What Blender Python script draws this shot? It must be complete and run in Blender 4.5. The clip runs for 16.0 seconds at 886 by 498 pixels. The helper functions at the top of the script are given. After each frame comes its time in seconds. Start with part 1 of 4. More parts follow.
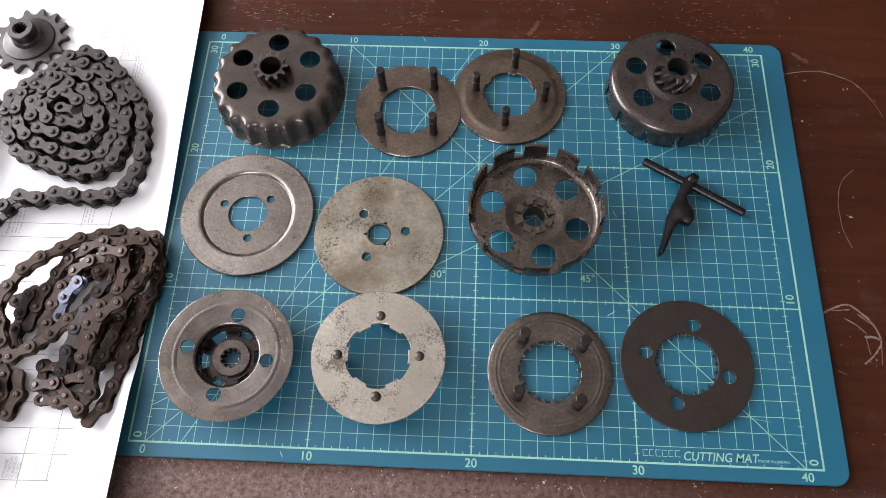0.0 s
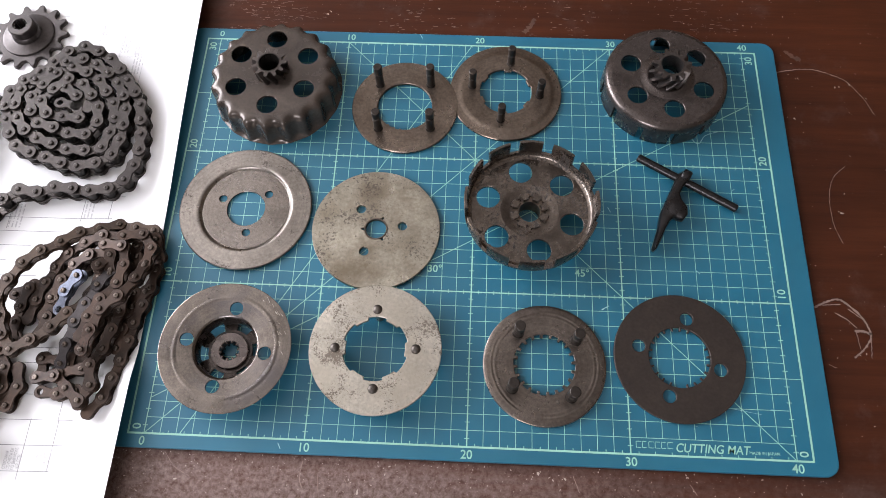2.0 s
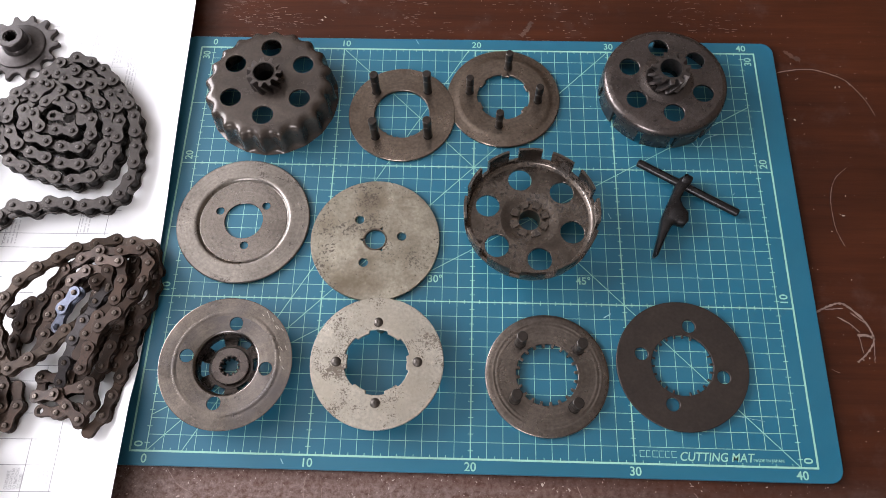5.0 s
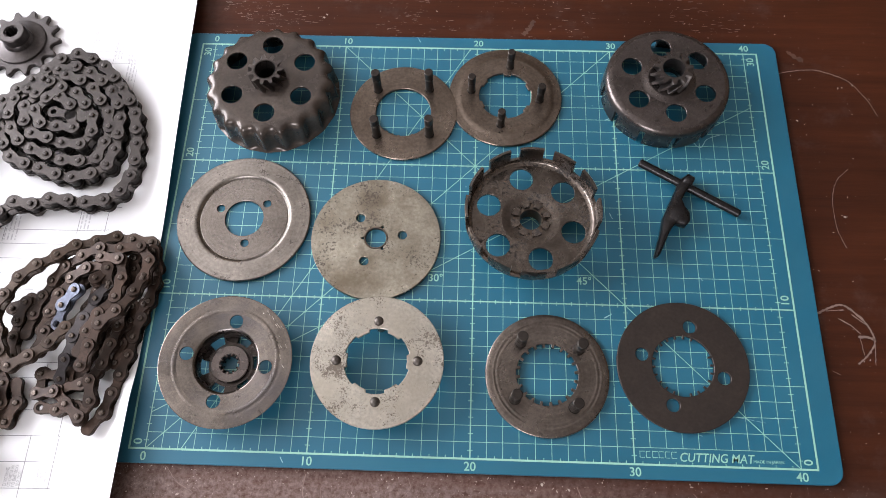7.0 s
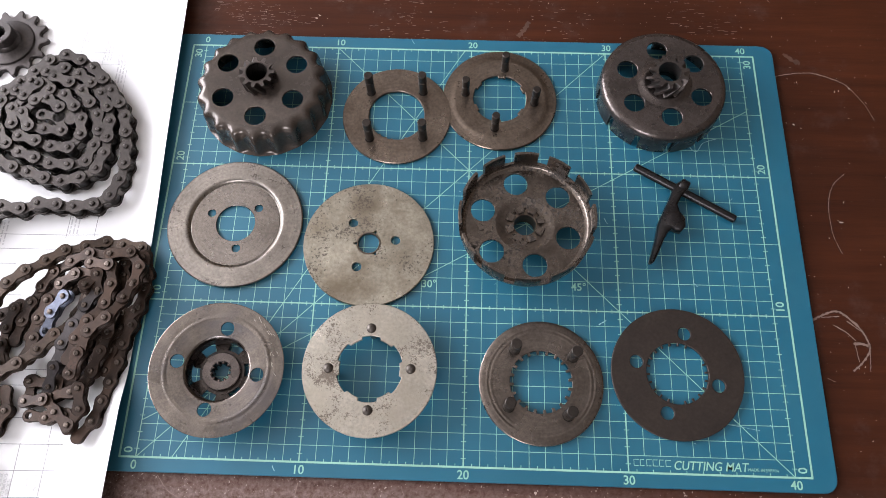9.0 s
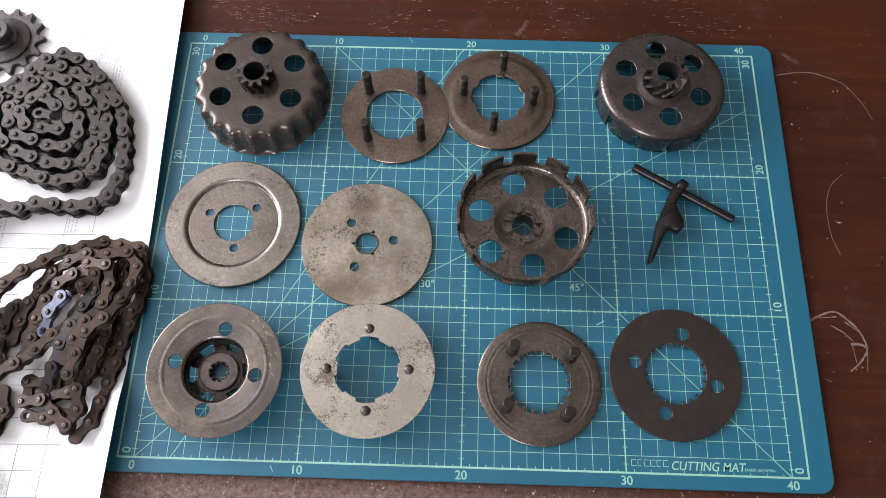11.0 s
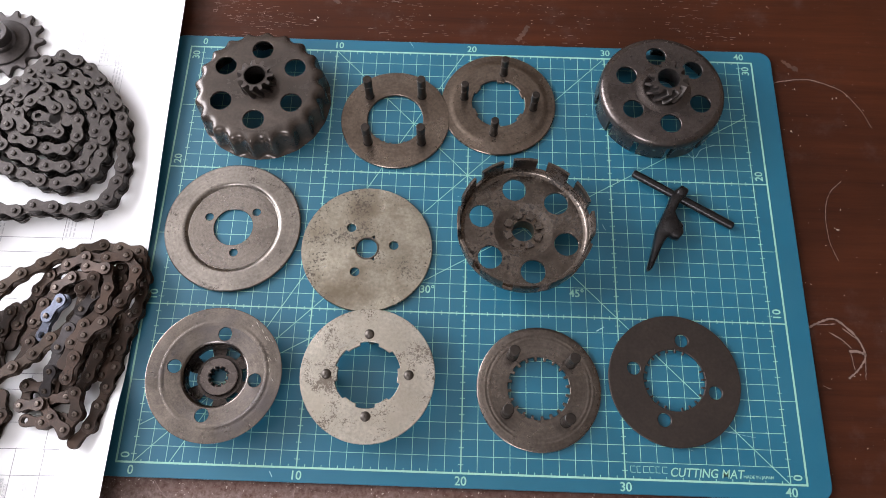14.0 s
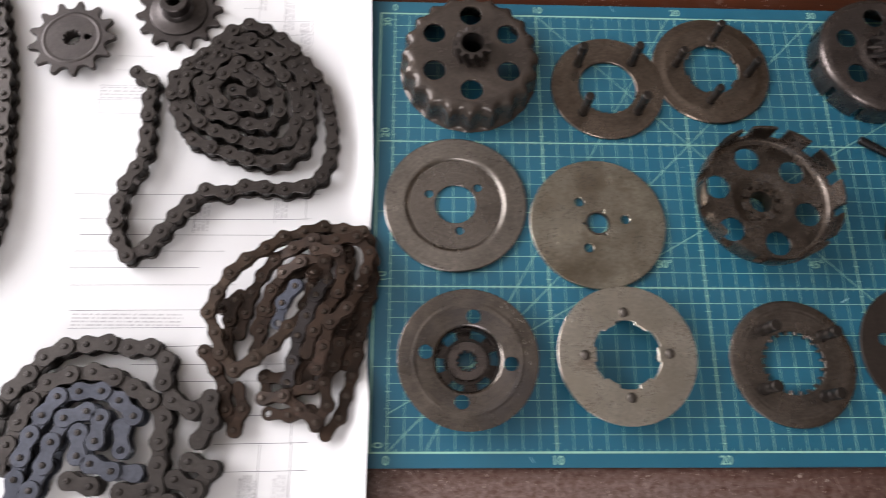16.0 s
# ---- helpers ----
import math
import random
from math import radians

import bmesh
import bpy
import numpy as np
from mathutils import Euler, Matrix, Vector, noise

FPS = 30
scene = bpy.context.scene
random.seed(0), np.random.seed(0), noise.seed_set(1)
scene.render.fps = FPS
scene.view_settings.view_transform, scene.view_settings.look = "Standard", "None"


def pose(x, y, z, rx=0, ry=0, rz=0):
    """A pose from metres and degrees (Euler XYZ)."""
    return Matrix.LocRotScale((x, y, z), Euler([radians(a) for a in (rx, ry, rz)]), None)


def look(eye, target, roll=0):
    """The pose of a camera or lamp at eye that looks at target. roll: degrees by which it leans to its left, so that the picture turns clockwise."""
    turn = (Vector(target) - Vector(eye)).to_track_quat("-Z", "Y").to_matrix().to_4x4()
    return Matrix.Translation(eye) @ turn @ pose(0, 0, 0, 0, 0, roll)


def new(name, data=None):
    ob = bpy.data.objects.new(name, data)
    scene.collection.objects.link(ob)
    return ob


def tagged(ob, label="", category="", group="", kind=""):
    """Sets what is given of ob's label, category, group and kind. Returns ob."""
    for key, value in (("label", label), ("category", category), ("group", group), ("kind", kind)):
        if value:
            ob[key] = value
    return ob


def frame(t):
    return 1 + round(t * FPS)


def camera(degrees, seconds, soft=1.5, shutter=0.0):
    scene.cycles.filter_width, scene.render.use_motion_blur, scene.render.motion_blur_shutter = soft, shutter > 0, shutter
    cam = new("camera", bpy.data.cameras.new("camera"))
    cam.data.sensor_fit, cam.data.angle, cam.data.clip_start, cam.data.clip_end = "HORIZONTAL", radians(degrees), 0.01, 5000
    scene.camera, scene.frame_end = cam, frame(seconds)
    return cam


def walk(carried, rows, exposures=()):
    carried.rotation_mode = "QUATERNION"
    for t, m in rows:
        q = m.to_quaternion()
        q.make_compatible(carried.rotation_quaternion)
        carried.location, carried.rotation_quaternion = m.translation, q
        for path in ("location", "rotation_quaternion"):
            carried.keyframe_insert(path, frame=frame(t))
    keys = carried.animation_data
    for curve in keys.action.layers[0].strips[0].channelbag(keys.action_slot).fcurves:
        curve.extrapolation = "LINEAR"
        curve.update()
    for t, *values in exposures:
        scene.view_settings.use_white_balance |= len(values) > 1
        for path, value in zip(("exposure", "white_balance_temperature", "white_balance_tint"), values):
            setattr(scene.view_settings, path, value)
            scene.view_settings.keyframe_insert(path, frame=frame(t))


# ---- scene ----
cam = camera(63.9, 16.0, soft=0.5, shutter=0.5)
PATH = [
    (0, (0.1922, -0.0470, 0.4476), (0.1300, 0.7061, -1.4041), -2.43),
    (0.5, (0.1921, -0.0472, 0.4494), (0.1374, 0.6967, -1.4063), -1.72),
    (1, (0.1932, -0.0472, 0.4516), (0.1324, 0.7062, -1.4000), -2.20),
    (1.5, (0.1922, -0.0475, 0.4529), (0.1385, 0.7077, -1.3982), -1.61),
    (2, (0.1931, -0.0519, 0.4515), (0.1387, 0.6999, -1.4010), -1.78),
    (2.5, (0.1930, -0.0509, 0.4528), (0.1430, 0.7107, -1.3959), -1.60),
    (3, (0.1922, -0.0506, 0.4519), (0.1466, 0.7108, -1.3969), -1.34),
    (3.5, (0.1898, -0.0434, 0.4513), (0.1419, 0.6879, -1.4096), -2.28),
    (4, (0.1900, -0.0389, 0.4517), (0.1433, 0.6785, -1.4146), -2.48),
    (6.5, (0.1916, -0.0369, 0.4558), (0.1473, 0.6937, -1.4055), -1.81),
    (7, (0.1903, -0.0361, 0.4532), (0.1443, 0.6795, -1.4138), -1.95),
    (7.5, (0.1899, -0.0310, 0.4520), (0.1499, 0.6762, -1.4184), -1.31),
    (8, (0.1907, -0.0295, 0.4522), (0.1495, 0.6650, -1.4229), -1.65),
    (8.5, (0.1915, -0.0245, 0.4531), (0.1529, 0.6458, -1.4309), -1.61),
    (9, (0.1915, -0.0259, 0.4525), (0.1580, 0.6684, -1.4228), -1.05),
    (11.5, (0.1911, -0.0217, 0.4545), (0.1647, 0.6556, -1.4271), -0.48),
    (12, (0.1914, -0.0224, 0.4554), (0.1656, 0.6641, -1.4229), -0.25),
    (12.5, (0.1911, -0.0230, 0.4546), (0.1687, 0.6620, -1.4243), -0.12),
    (13, (0.1902, -0.0230, 0.4568), (0.1660, 0.6723, -1.4182), -0.00),
    (13.5, (0.1900, -0.0221, 0.4562), (0.1648, 0.6647, -1.4220), -0.18),
    (14, (0.1882, -0.0190, 0.4548), (0.1729, 0.6611, -1.4260), 0.66),
    (14.5, (0.1808, -0.0157, 0.4528), (0.1777, 0.6646, -1.4279), 1.51),
    (14.8, (0.1625, -0.0146, 0.4507), (0.1644, 0.5348, -1.0520), 1.43),
    (15, (0.1441, -0.0074, 0.4500), (0.1627, 0.6605, -1.4352), 2.77),
    (15.3, (0.1118, -0.0158, 0.4498), (0.1295, 0.5348, -1.0524), 2.45),
    (15.5, (0.0839, -0.0179, 0.4468), (0.1253, 0.6592, -1.4347), 3.99),
    (15.7, (0.0606, -0.0143, 0.4431), (0.1021, 0.4886, -1.0753), 4.59),
    (16, (0.0170, -0.0134, 0.4330), (0.0888, 0.5975, -1.4701), 6.87),
]
walk(cam, [(t, look(eye, target, roll)) for t, eye, target, roll in PATH],
     [(0, -0.07, 6500, 10), (2.0, -0.02, 6500, 10), (14.6, -0.02, 6500, 10), (15.0, -0.05, 6580, 10), (15.5, -0.25, 6700, 10), (16.0, -0.46, 6780, 10)])

random.seed(3)

# ---- light ----
world = bpy.data.worlds.new("daylight")
scene.world = world
world.use_nodes = True
sky = world.node_tree.nodes.new("ShaderNodeTexSky")
sky.sky_type, sky.sun_disc = "NISHITA", False
sky.sun_elevation, sky.sun_rotation = radians(35), radians(120)
world.node_tree.nodes["Background"].inputs["Strength"].default_value = 0.1
world.node_tree.links.new(sky.outputs["Color"], world.node_tree.nodes["Background"].inputs["Color"])


def window_light(name, m, width, height, watts, colour):
    """Daylight that enters by a window's opening."""
    data = bpy.data.lights.new(name, "AREA")
    data.shape, data.size, data.size_y = "RECTANGLE", width, height
    data.energy, data.color = watts, colour
    ob = new(name, data)
    ob.matrix_world = m
    return ob


WINDOW = (-1.22, 0.60, 0.78)     # middle of the window in the west wall
window_light("window_light", look(WINDOW, (0.0, 0.50, 0.95)), 1.5, 1.15, 87.0, (0.91, 0.92, 1.0))
window_light("window_light", look((-0.35, -1.38, 0.92), (0.1, 0.2, 0.0)), 0.56, 0.72, 18.0, (0.92, 0.92, 1.0))


# ---- materials ----
def material(name):
    mat = bpy.data.materials.new(name)
    mat.use_nodes = True
    nt = mat.node_tree
    return mat, nt.nodes, nt.links, nt.nodes["Principled BSDF"]


def coords(nodes, links, scale=(1, 1, 1), per_object=True):
    """Object coordinates, shifted from piece to piece by Object Info's Random."""
    tc = nodes.new("ShaderNodeTexCoord")
    mp = nodes.new("ShaderNodeMapping")
    mp.inputs["Scale"].default_value = scale
    links.new(tc.outputs["Object"], mp.inputs["Vector"])
    if per_object:
        info = nodes.new("ShaderNodeObjectInfo")
        mul = nodes.new("ShaderNodeMath")
        mul.operation = "MULTIPLY"
        mul.inputs[1].default_value = 7.0
        links.new(info.outputs["Random"], mul.inputs[0])
        links.new(mul.outputs[0], mp.inputs["Location"])
    return mp.outputs["Vector"]


def noise_node(nodes, links, vec, scale, detail=4.0, rough=0.6):
    n = nodes.new("ShaderNodeTexNoise")
    n.inputs["Scale"].default_value = scale
    n.inputs["Detail"].default_value = detail
    n.inputs["Roughness"].default_value = rough
    links.new(vec, n.inputs["Vector"])
    return n.outputs["Fac"]


def ramp(nodes, links, fac, stops):
    r = nodes.new("ShaderNodeValToRGB")
    while len(r.color_ramp.elements) < len(stops):
        r.color_ramp.elements.new(0.5)
    for e, (p, c) in zip(r.color_ramp.elements, stops):
        e.position = p
        e.color = (*c, 1) if len(c) == 3 else c
    links.new(fac, r.inputs["Fac"])
    return r.outputs["Color"]


def mix(nodes, links, fac, a, b):
    m = nodes.new("ShaderNodeMix")
    m.data_type = "RGBA"
    for sock, v in ((m.inputs[0], fac), (m.inputs[6], a), (m.inputs[7], b)):
        if isinstance(v, tuple):
            sock.default_value = (*v, 1)
        elif isinstance(v, float):
            sock.default_value = v
        else:
            links.new(v, sock)
    return m.outputs[2]


def bump(nodes, links, bsdf, height, strength, distance):
    b = nodes.new("ShaderNodeBump")
    b.inputs["Strength"].default_value = strength
    b.inputs["Distance"].default_value = distance
    links.new(height, b.inputs["Height"])
    links.new(b.outputs["Normal"], bsdf.inputs["Normal"])


def turned_rings(nodes, links):
    """Fine concentric tool marks: noise along the distance from the object's own axis."""
    tc = nodes.new("ShaderNodeTexCoord")
    flat_v = nodes.new("ShaderNodeVectorMath")
    flat_v.operation = "MULTIPLY"
    flat_v.inputs[1].default_value = (1, 1, 0)
    links.new(tc.outputs["Object"], flat_v.inputs[0])
    far = nodes.new("ShaderNodeVectorMath")
    far.operation = "LENGTH"
    links.new(flat_v.outputs["Vector"], far.inputs[0])
    n = nodes.new("ShaderNodeTexNoise")
    n.noise_dimensions = "1D"
    n.inputs["Scale"].default_value = 620.0
    n.inputs["Detail"].default_value = 4.0
    n.inputs["Roughness"].default_value = 0.7
    links.new(far.outputs["Value"], n.inputs["W"])
    return n.outputs["Fac"]


def multiply(nodes, links, a, b):
    m = nodes.new("ShaderNodeMix")
    m.data_type, m.blend_type = "RGBA", "MULTIPLY"
    m.inputs[0].default_value = 1.0
    links.new(a, m.inputs[6])
    links.new(b, m.inputs[7])
    return m.outputs[2]


def steel(name, dark, light, metal, rough, spot=None, amount=0.0, spot_scale=90.0, grain=500.0, relief=0.2, stretch=(1, 1, 1), stain=None, turned=0.0, patches=26.0):
    """Worked steel: tone from patch to patch, fine grain, clustered spots of rust or oxide, and for turned parts a sheen round the axis."""
    mat, nodes, links, bsdf = material(name)
    v = coords(nodes, links)
    broad = noise_node(nodes, links, v, 45.0, 5.0, 0.65)
    fine = noise_node(nodes, links, coords(nodes, links, stretch), grain, 3.0, 0.6)
    tone = ramp(nodes, links, broad, [(0.3, dark), (0.7, light)])
    colour = multiply(nodes, links, tone, ramp(nodes, links, fine, [(0.25, (0.72, 0.72, 0.72)), (0.75, (1.15, 1.15, 1.15))]))
    height = fine
    if turned:
        rings = turned_rings(nodes, links)
        colour = multiply(nodes, links, colour, ramp(nodes, links, rings, [(0.3, (0.91, 0.91, 0.91)), (0.7, (1.06, 1.06, 1.06))]))
        bsdf.inputs["Anisotropic"].default_value = turned
        tan = nodes.new("ShaderNodeTangent")
        tan.direction_type, tan.axis = "RADIAL", "Z"
        links.new(tan.outputs["Tangent"], bsdf.inputs["Tangent"])
        both = nodes.new("ShaderNodeMath")
        both.operation = "MULTIPLY_ADD"
        both.inputs[1].default_value = 0.4
        links.new(rings, both.inputs[0])
        links.new(fine, both.inputs[2])
        height = both.outputs[0]
    if stain:
        cloud = noise_node(nodes, links, v, 24.0, 6.0, 0.62)
        cmask = ramp(nodes, links, cloud, [(0.47, (0, 0, 0)), (0.66, (0.85, 0.85, 0.85))])
        colour = mix(nodes, links, cmask, colour, stain)
    rsock = ramp(nodes, links, broad, [(0.3, (rough + 0.08,) * 3), (0.75, (rough - 0.06,) * 3)])
    if spot:
        patch = noise_node(nodes, links, v, patches, 3.0, 0.55)
        s = noise_node(nodes, links, v, spot_scale, 7.0, 0.72)
        half = nodes.new("ShaderNodeMath")
        half.operation = "MULTIPLY"
        half.inputs[1].default_value = 0.54
        links.new(s, half.inputs[0])
        add = nodes.new("ShaderNodeMath")
        add.operation = "MULTIPLY_ADD"
        add.inputs[1].default_value = 0.46
        links.new(patch, add.inputs[0])
        links.new(half.outputs[0], add.inputs[2])
        mask = ramp(nodes, links, add.outputs[0], [(0.595 - amount, (0, 0, 0)), (0.635 - amount, (0.92, 0.92, 0.92))])
        colour = mix(nodes, links, mask, colour, spot)
        rsock = mix(nodes, links, mask, rsock, (0.75, 0.75, 0.75))
        md = ramp(nodes, links, mask, [(0.0, (metal,) * 3), (1.0, (0.15,) * 3)])
        links.new(md, bsdf.inputs["Metallic"])
        pit = nodes.new("ShaderNodeMath")
        pit.operation = "SUBTRACT"
        links.new(height, pit.inputs[0])
        links.new(mask, pit.inputs[1])
        height = pit.outputs[0]
    else:
        bsdf.inputs["Metallic"].default_value = metal
    links.new(colour, bsdf.inputs["Base Color"])
    links.new(rsock, bsdf.inputs["Roughness"])
    bump(nodes, links, bsdf, height, relief, 0.0002)
    return mat


def plain(name, colour, rough, variation=0.12, scale=30.0, relief=0.0, spec=0.5):
    mat, nodes, links, bsdf = material(name)
    v = coords(nodes, links)
    n = noise_node(nodes, links, v, scale, 5.0, 0.6)
    lo, hi = (tuple(c * k for c in colour) for k in (1 - variation, 1 + variation))
    links.new(ramp(nodes, links, n, [(0.3, lo), (0.7, hi)]), bsdf.inputs["Base Color"])
    bsdf.inputs["Roughness"].default_value = rough
    bsdf.inputs["Specular IOR Level"].default_value = spec
    if relief:
        bump(nodes, links, bsdf, noise_node(nodes, links, v, scale * 20, 2.0), relief, 0.0002)
    return mat


def wood_material():
    """Dark brown varnished table top with pale open pores, worn flecks and fine scratches."""
    mat, nodes, links, bsdf = material("dark_varnished_wood")
    v = coords(nodes, links, (1, 1, 1), False)
    long_v = coords(nodes, links, (9, 160, 1), False)
    grain = noise_node(nodes, links, long_v, 1.0, 6.0, 0.7)
    broad = noise_node(nodes, links, v, 5.0, 4.0, 0.6)
    base = ramp(nodes, links, grain, [(0.3, (0.0325, 0.0090, 0.0037)), (0.7, (0.061, 0.0170, 0.0066))])
    tint = ramp(nodes, links, broad, [(0.35, (0.75, 0.75, 0.78)), (0.7, (1.2, 1.12, 1.05))])
    m = nodes.new("ShaderNodeMix")
    m.data_type, m.blend_type = "RGBA", "MULTIPLY"
    m.inputs[0].default_value = 1.0
    links.new(base, m.inputs[6])
    links.new(tint, m.inputs[7])
    pore_v = coords(nodes, links, (170, 1500, 1), False)
    pore = noise_node(nodes, links, pore_v, 1.0, 2.0, 0.5)
    where = noise_node(nodes, links, v, 7.0, 3.0, 0.5)
    both = nodes.new("ShaderNodeMath")
    both.operation = "MULTIPLY_ADD"
    both.inputs[1].default_value = 0.55
    links.new(where, both.inputs[0])
    links.new(pore, both.inputs[2])
    mask = ramp(nodes, links, both.outputs[0], [(1.0, (0, 0, 0)), (1.06, (0.38, 0.38, 0.38))])
    c1 = mix(nodes, links, mask, m.outputs[2], (0.24, 0.15, 0.11))
    fleck = noise_node(nodes, links, v, 420.0, 5.0, 0.75)
    fmask = ramp(nodes, links, fleck, [(0.72, (0, 0, 0)), (0.78, (0.4, 0.4, 0.4))])
    c2 = mix(nodes, links, fmask, c1, (0.34, 0.27, 0.23))
    dust = noise_node(nodes, links, v, 22.0, 6.0, 0.75)
    dmask = ramp(nodes, links, dust, [(0.55, (0, 0, 0)), (0.8, (0.11, 0.11, 0.11))])
    c3 = mix(nodes, links, dmask, c2, (0.28, 0.22, 0.20))
    # Paler front strip: fine scuffs, with the varnish's sheen put into the colour.
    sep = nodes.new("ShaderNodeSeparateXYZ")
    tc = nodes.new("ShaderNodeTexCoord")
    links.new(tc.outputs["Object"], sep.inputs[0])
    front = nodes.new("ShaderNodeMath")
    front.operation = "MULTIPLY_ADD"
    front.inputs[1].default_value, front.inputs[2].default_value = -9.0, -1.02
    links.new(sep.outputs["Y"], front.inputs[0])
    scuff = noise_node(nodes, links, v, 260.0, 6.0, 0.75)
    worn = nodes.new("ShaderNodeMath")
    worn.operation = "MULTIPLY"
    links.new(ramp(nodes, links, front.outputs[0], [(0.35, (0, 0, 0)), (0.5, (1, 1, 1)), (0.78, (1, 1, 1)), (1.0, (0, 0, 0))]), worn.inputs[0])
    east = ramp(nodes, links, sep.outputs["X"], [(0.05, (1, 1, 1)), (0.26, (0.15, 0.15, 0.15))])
    scuff_sheen = nodes.new("ShaderNodeMath")
    scuff_sheen.operation = "MULTIPLY"
    links.new(east, scuff_sheen.inputs[0])
    links.new(worn.outputs[0], scuff_sheen.inputs[1])
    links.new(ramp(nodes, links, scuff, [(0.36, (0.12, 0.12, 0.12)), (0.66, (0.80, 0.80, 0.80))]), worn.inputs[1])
    links.new(mix(nodes, links, scuff_sheen.outputs[0], c3, (0.27, 0.20, 0.18)), bsdf.inputs["Base Color"])
    rough = ramp(nodes, links, dust, [(0.3, (0.34, 0.34, 0.34)), (0.75, (0.52, 0.52, 0.52))])
    links.new(rough, bsdf.inputs["Roughness"])
    bsdf.inputs["Specular IOR Level"].default_value = 0.20
    bump(nodes, links, bsdf, pore, 0.12, 0.0003)
    return mat


def mat_material():
    """Teal cutting mat: leathery grain and pale cut marks."""
    mat, nodes, links, bsdf = material("teal_vinyl")
    v = coords(nodes, links, (1, 1, 1), False)
    broad = noise_node(nodes, links, v, 9.0, 4.0, 0.55)
    base = ramp(nodes, links, broad, [(0.3, (0.0085, 0.094, 0.153)), (0.7, (0.0115, 0.116, 0.182))])
    stretched = coords(nodes, links, (40, 420, 1), False)
    cut = noise_node(nodes, links, stretched, 1.0, 3.0, 0.5)
    cmask = ramp(nodes, links, cut, [(0.80, (0, 0, 0)), (0.84, (0.35, 0.35, 0.35))])
    haze = noise_node(nodes, links, v, 26.0, 6.0, 0.7)
    hmask = ramp(nodes, links, haze, [(0.42, (0, 0, 0)), (0.72, (0.22, 0.22, 0.22))])
    soiled = mix(nodes, links, hmask, base, (0.032, 0.150, 0.20))
    grime = noise_node(nodes, links, v, 6.0, 5.0, 0.6)
    gmask = ramp(nodes, links, grime, [(0.45, (0, 0, 0)), (0.75, (0.4, 0.4, 0.4))])
    soiled = mix(nodes, links, gmask, soiled, (0.012, 0.078, 0.100))
    links.new(mix(nodes, links, cmask, soiled, (0.12, 0.32, 0.38)), bsdf.inputs["Base Color"])
    links.new(ramp(nodes, links, haze, [(0.3, (0.36, 0.36, 0.36)), (0.7, (0.52, 0.52, 0.52))]), bsdf.inputs["Roughness"])
    bsdf.inputs["Specular IOR Level"].default_value = 0.5
    bump(nodes, links, bsdf, noise_node(nodes, links, v, 900.0, 2.0), 0.10, 0.0002)
    return mat


WOOD = wood_material()
MAT = mat_material()
PRINT = plain("pale_green_print", (0.25, 0.485, 0.385), 0.55, 0.1, 60.0)
PAPER = plain("white_paper", (0.73, 0.715, 0.715), 0.8, 0.03, 12.0, 0.1, 0.2)
INK = plain("grey_ink", (0.20, 0.19, 0.20), 0.8, 0.2, 200.0)
FAINT_INK = plain("faint_grey_ink", (0.52, 0.50, 0.51), 0.8, 0.12, 200.0)
HEAD_INK = plain("grey_heading_ink", (0.36, 0.35, 0.36), 0.8, 0.15, 200.0)
CHIP = plain("pale_bare_chip", (0.36, 0.29, 0.25), 0.8, 0.15, 200.0)
SCRATCH = plain("pale_scratch", (0.185, 0.125, 0.105), 0.7, 0.25, 150.0)
WALL = plain("brown_wall_paint", (0.20, 0.155, 0.115), 0.9, 0.04, 3.0)
CEIL = plain("cream_ceiling_paint", (0.52, 0.495, 0.465), 0.9, 0.03, 3.0)
CREAM = plain("cream_wall_paint", (0.60, 0.57, 0.52), 0.9, 0.03, 3.0)
FLOOR = plain("brown_floor_boards", (0.16, 0.10, 0.06), 0.5, 0.2, 6.0)
FRAME = plain("white_window_paint", (0.78, 0.78, 0.76), 0.5, 0.03, 8.0)

DARK = steel("dark_brown_oxidised_steel", (0.122, 0.093, 0.073), (0.228, 0.180, 0.144), 0.88, 0.28, relief=0.10, turned=0.45)
BLACK = steel("blackened_steel", (0.046, 0.036, 0.0305), (0.098, 0.077, 0.064), 0.42, 0.22, relief=0.06)
SLATE = steel("slate_brown_turned_steel", (0.108, 0.088, 0.075), (0.206, 0.172, 0.148), 0.9, 0.27, relief=0.1, turned=0.5)
BASKET_DARK = steel("dark_violet_brown_steel", (0.072, 0.059, 0.054), (0.145, 0.121, 0.112), 0.85, 0.25, relief=0.08)
# Darker steel for recesses, with their shade put into the colour.
HOLLOW_SHADE = steel("shade_darkened_steel", (0.034, 0.027, 0.024), (0.075, 0.061, 0.054), 0.8, 0.26, relief=0.08)
SPROCKET = steel("dull_black_sprocket_steel", (0.036, 0.030, 0.028), (0.074, 0.063, 0.060), 0.8, 0.36, relief=0.08)
PINION = steel("grey_brown_gear_steel", (0.080, 0.067, 0.062), (0.155, 0.134, 0.124), 0.9, 0.32)
RIVET = steel("dull_brown_rivet_steel", (0.060, 0.050, 0.042), (0.115, 0.097, 0.083), 0.7, 0.44)
LEVER = steel("black_forged_steel", (0.013, 0.0115, 0.0115), (0.030, 0.027, 0.027), 0.7, 0.27, relief=0.15)
STUD = steel("dark_brown_turned_stud_steel", (0.026, 0.021, 0.018), (0.054, 0.044, 0.038), 0.75, 0.38, relief=0.14)
DULL = steel("matt_brown_steel", (0.028, 0.0200, 0.0163), (0.042, 0.031, 0.025), 0.4, 0.46)
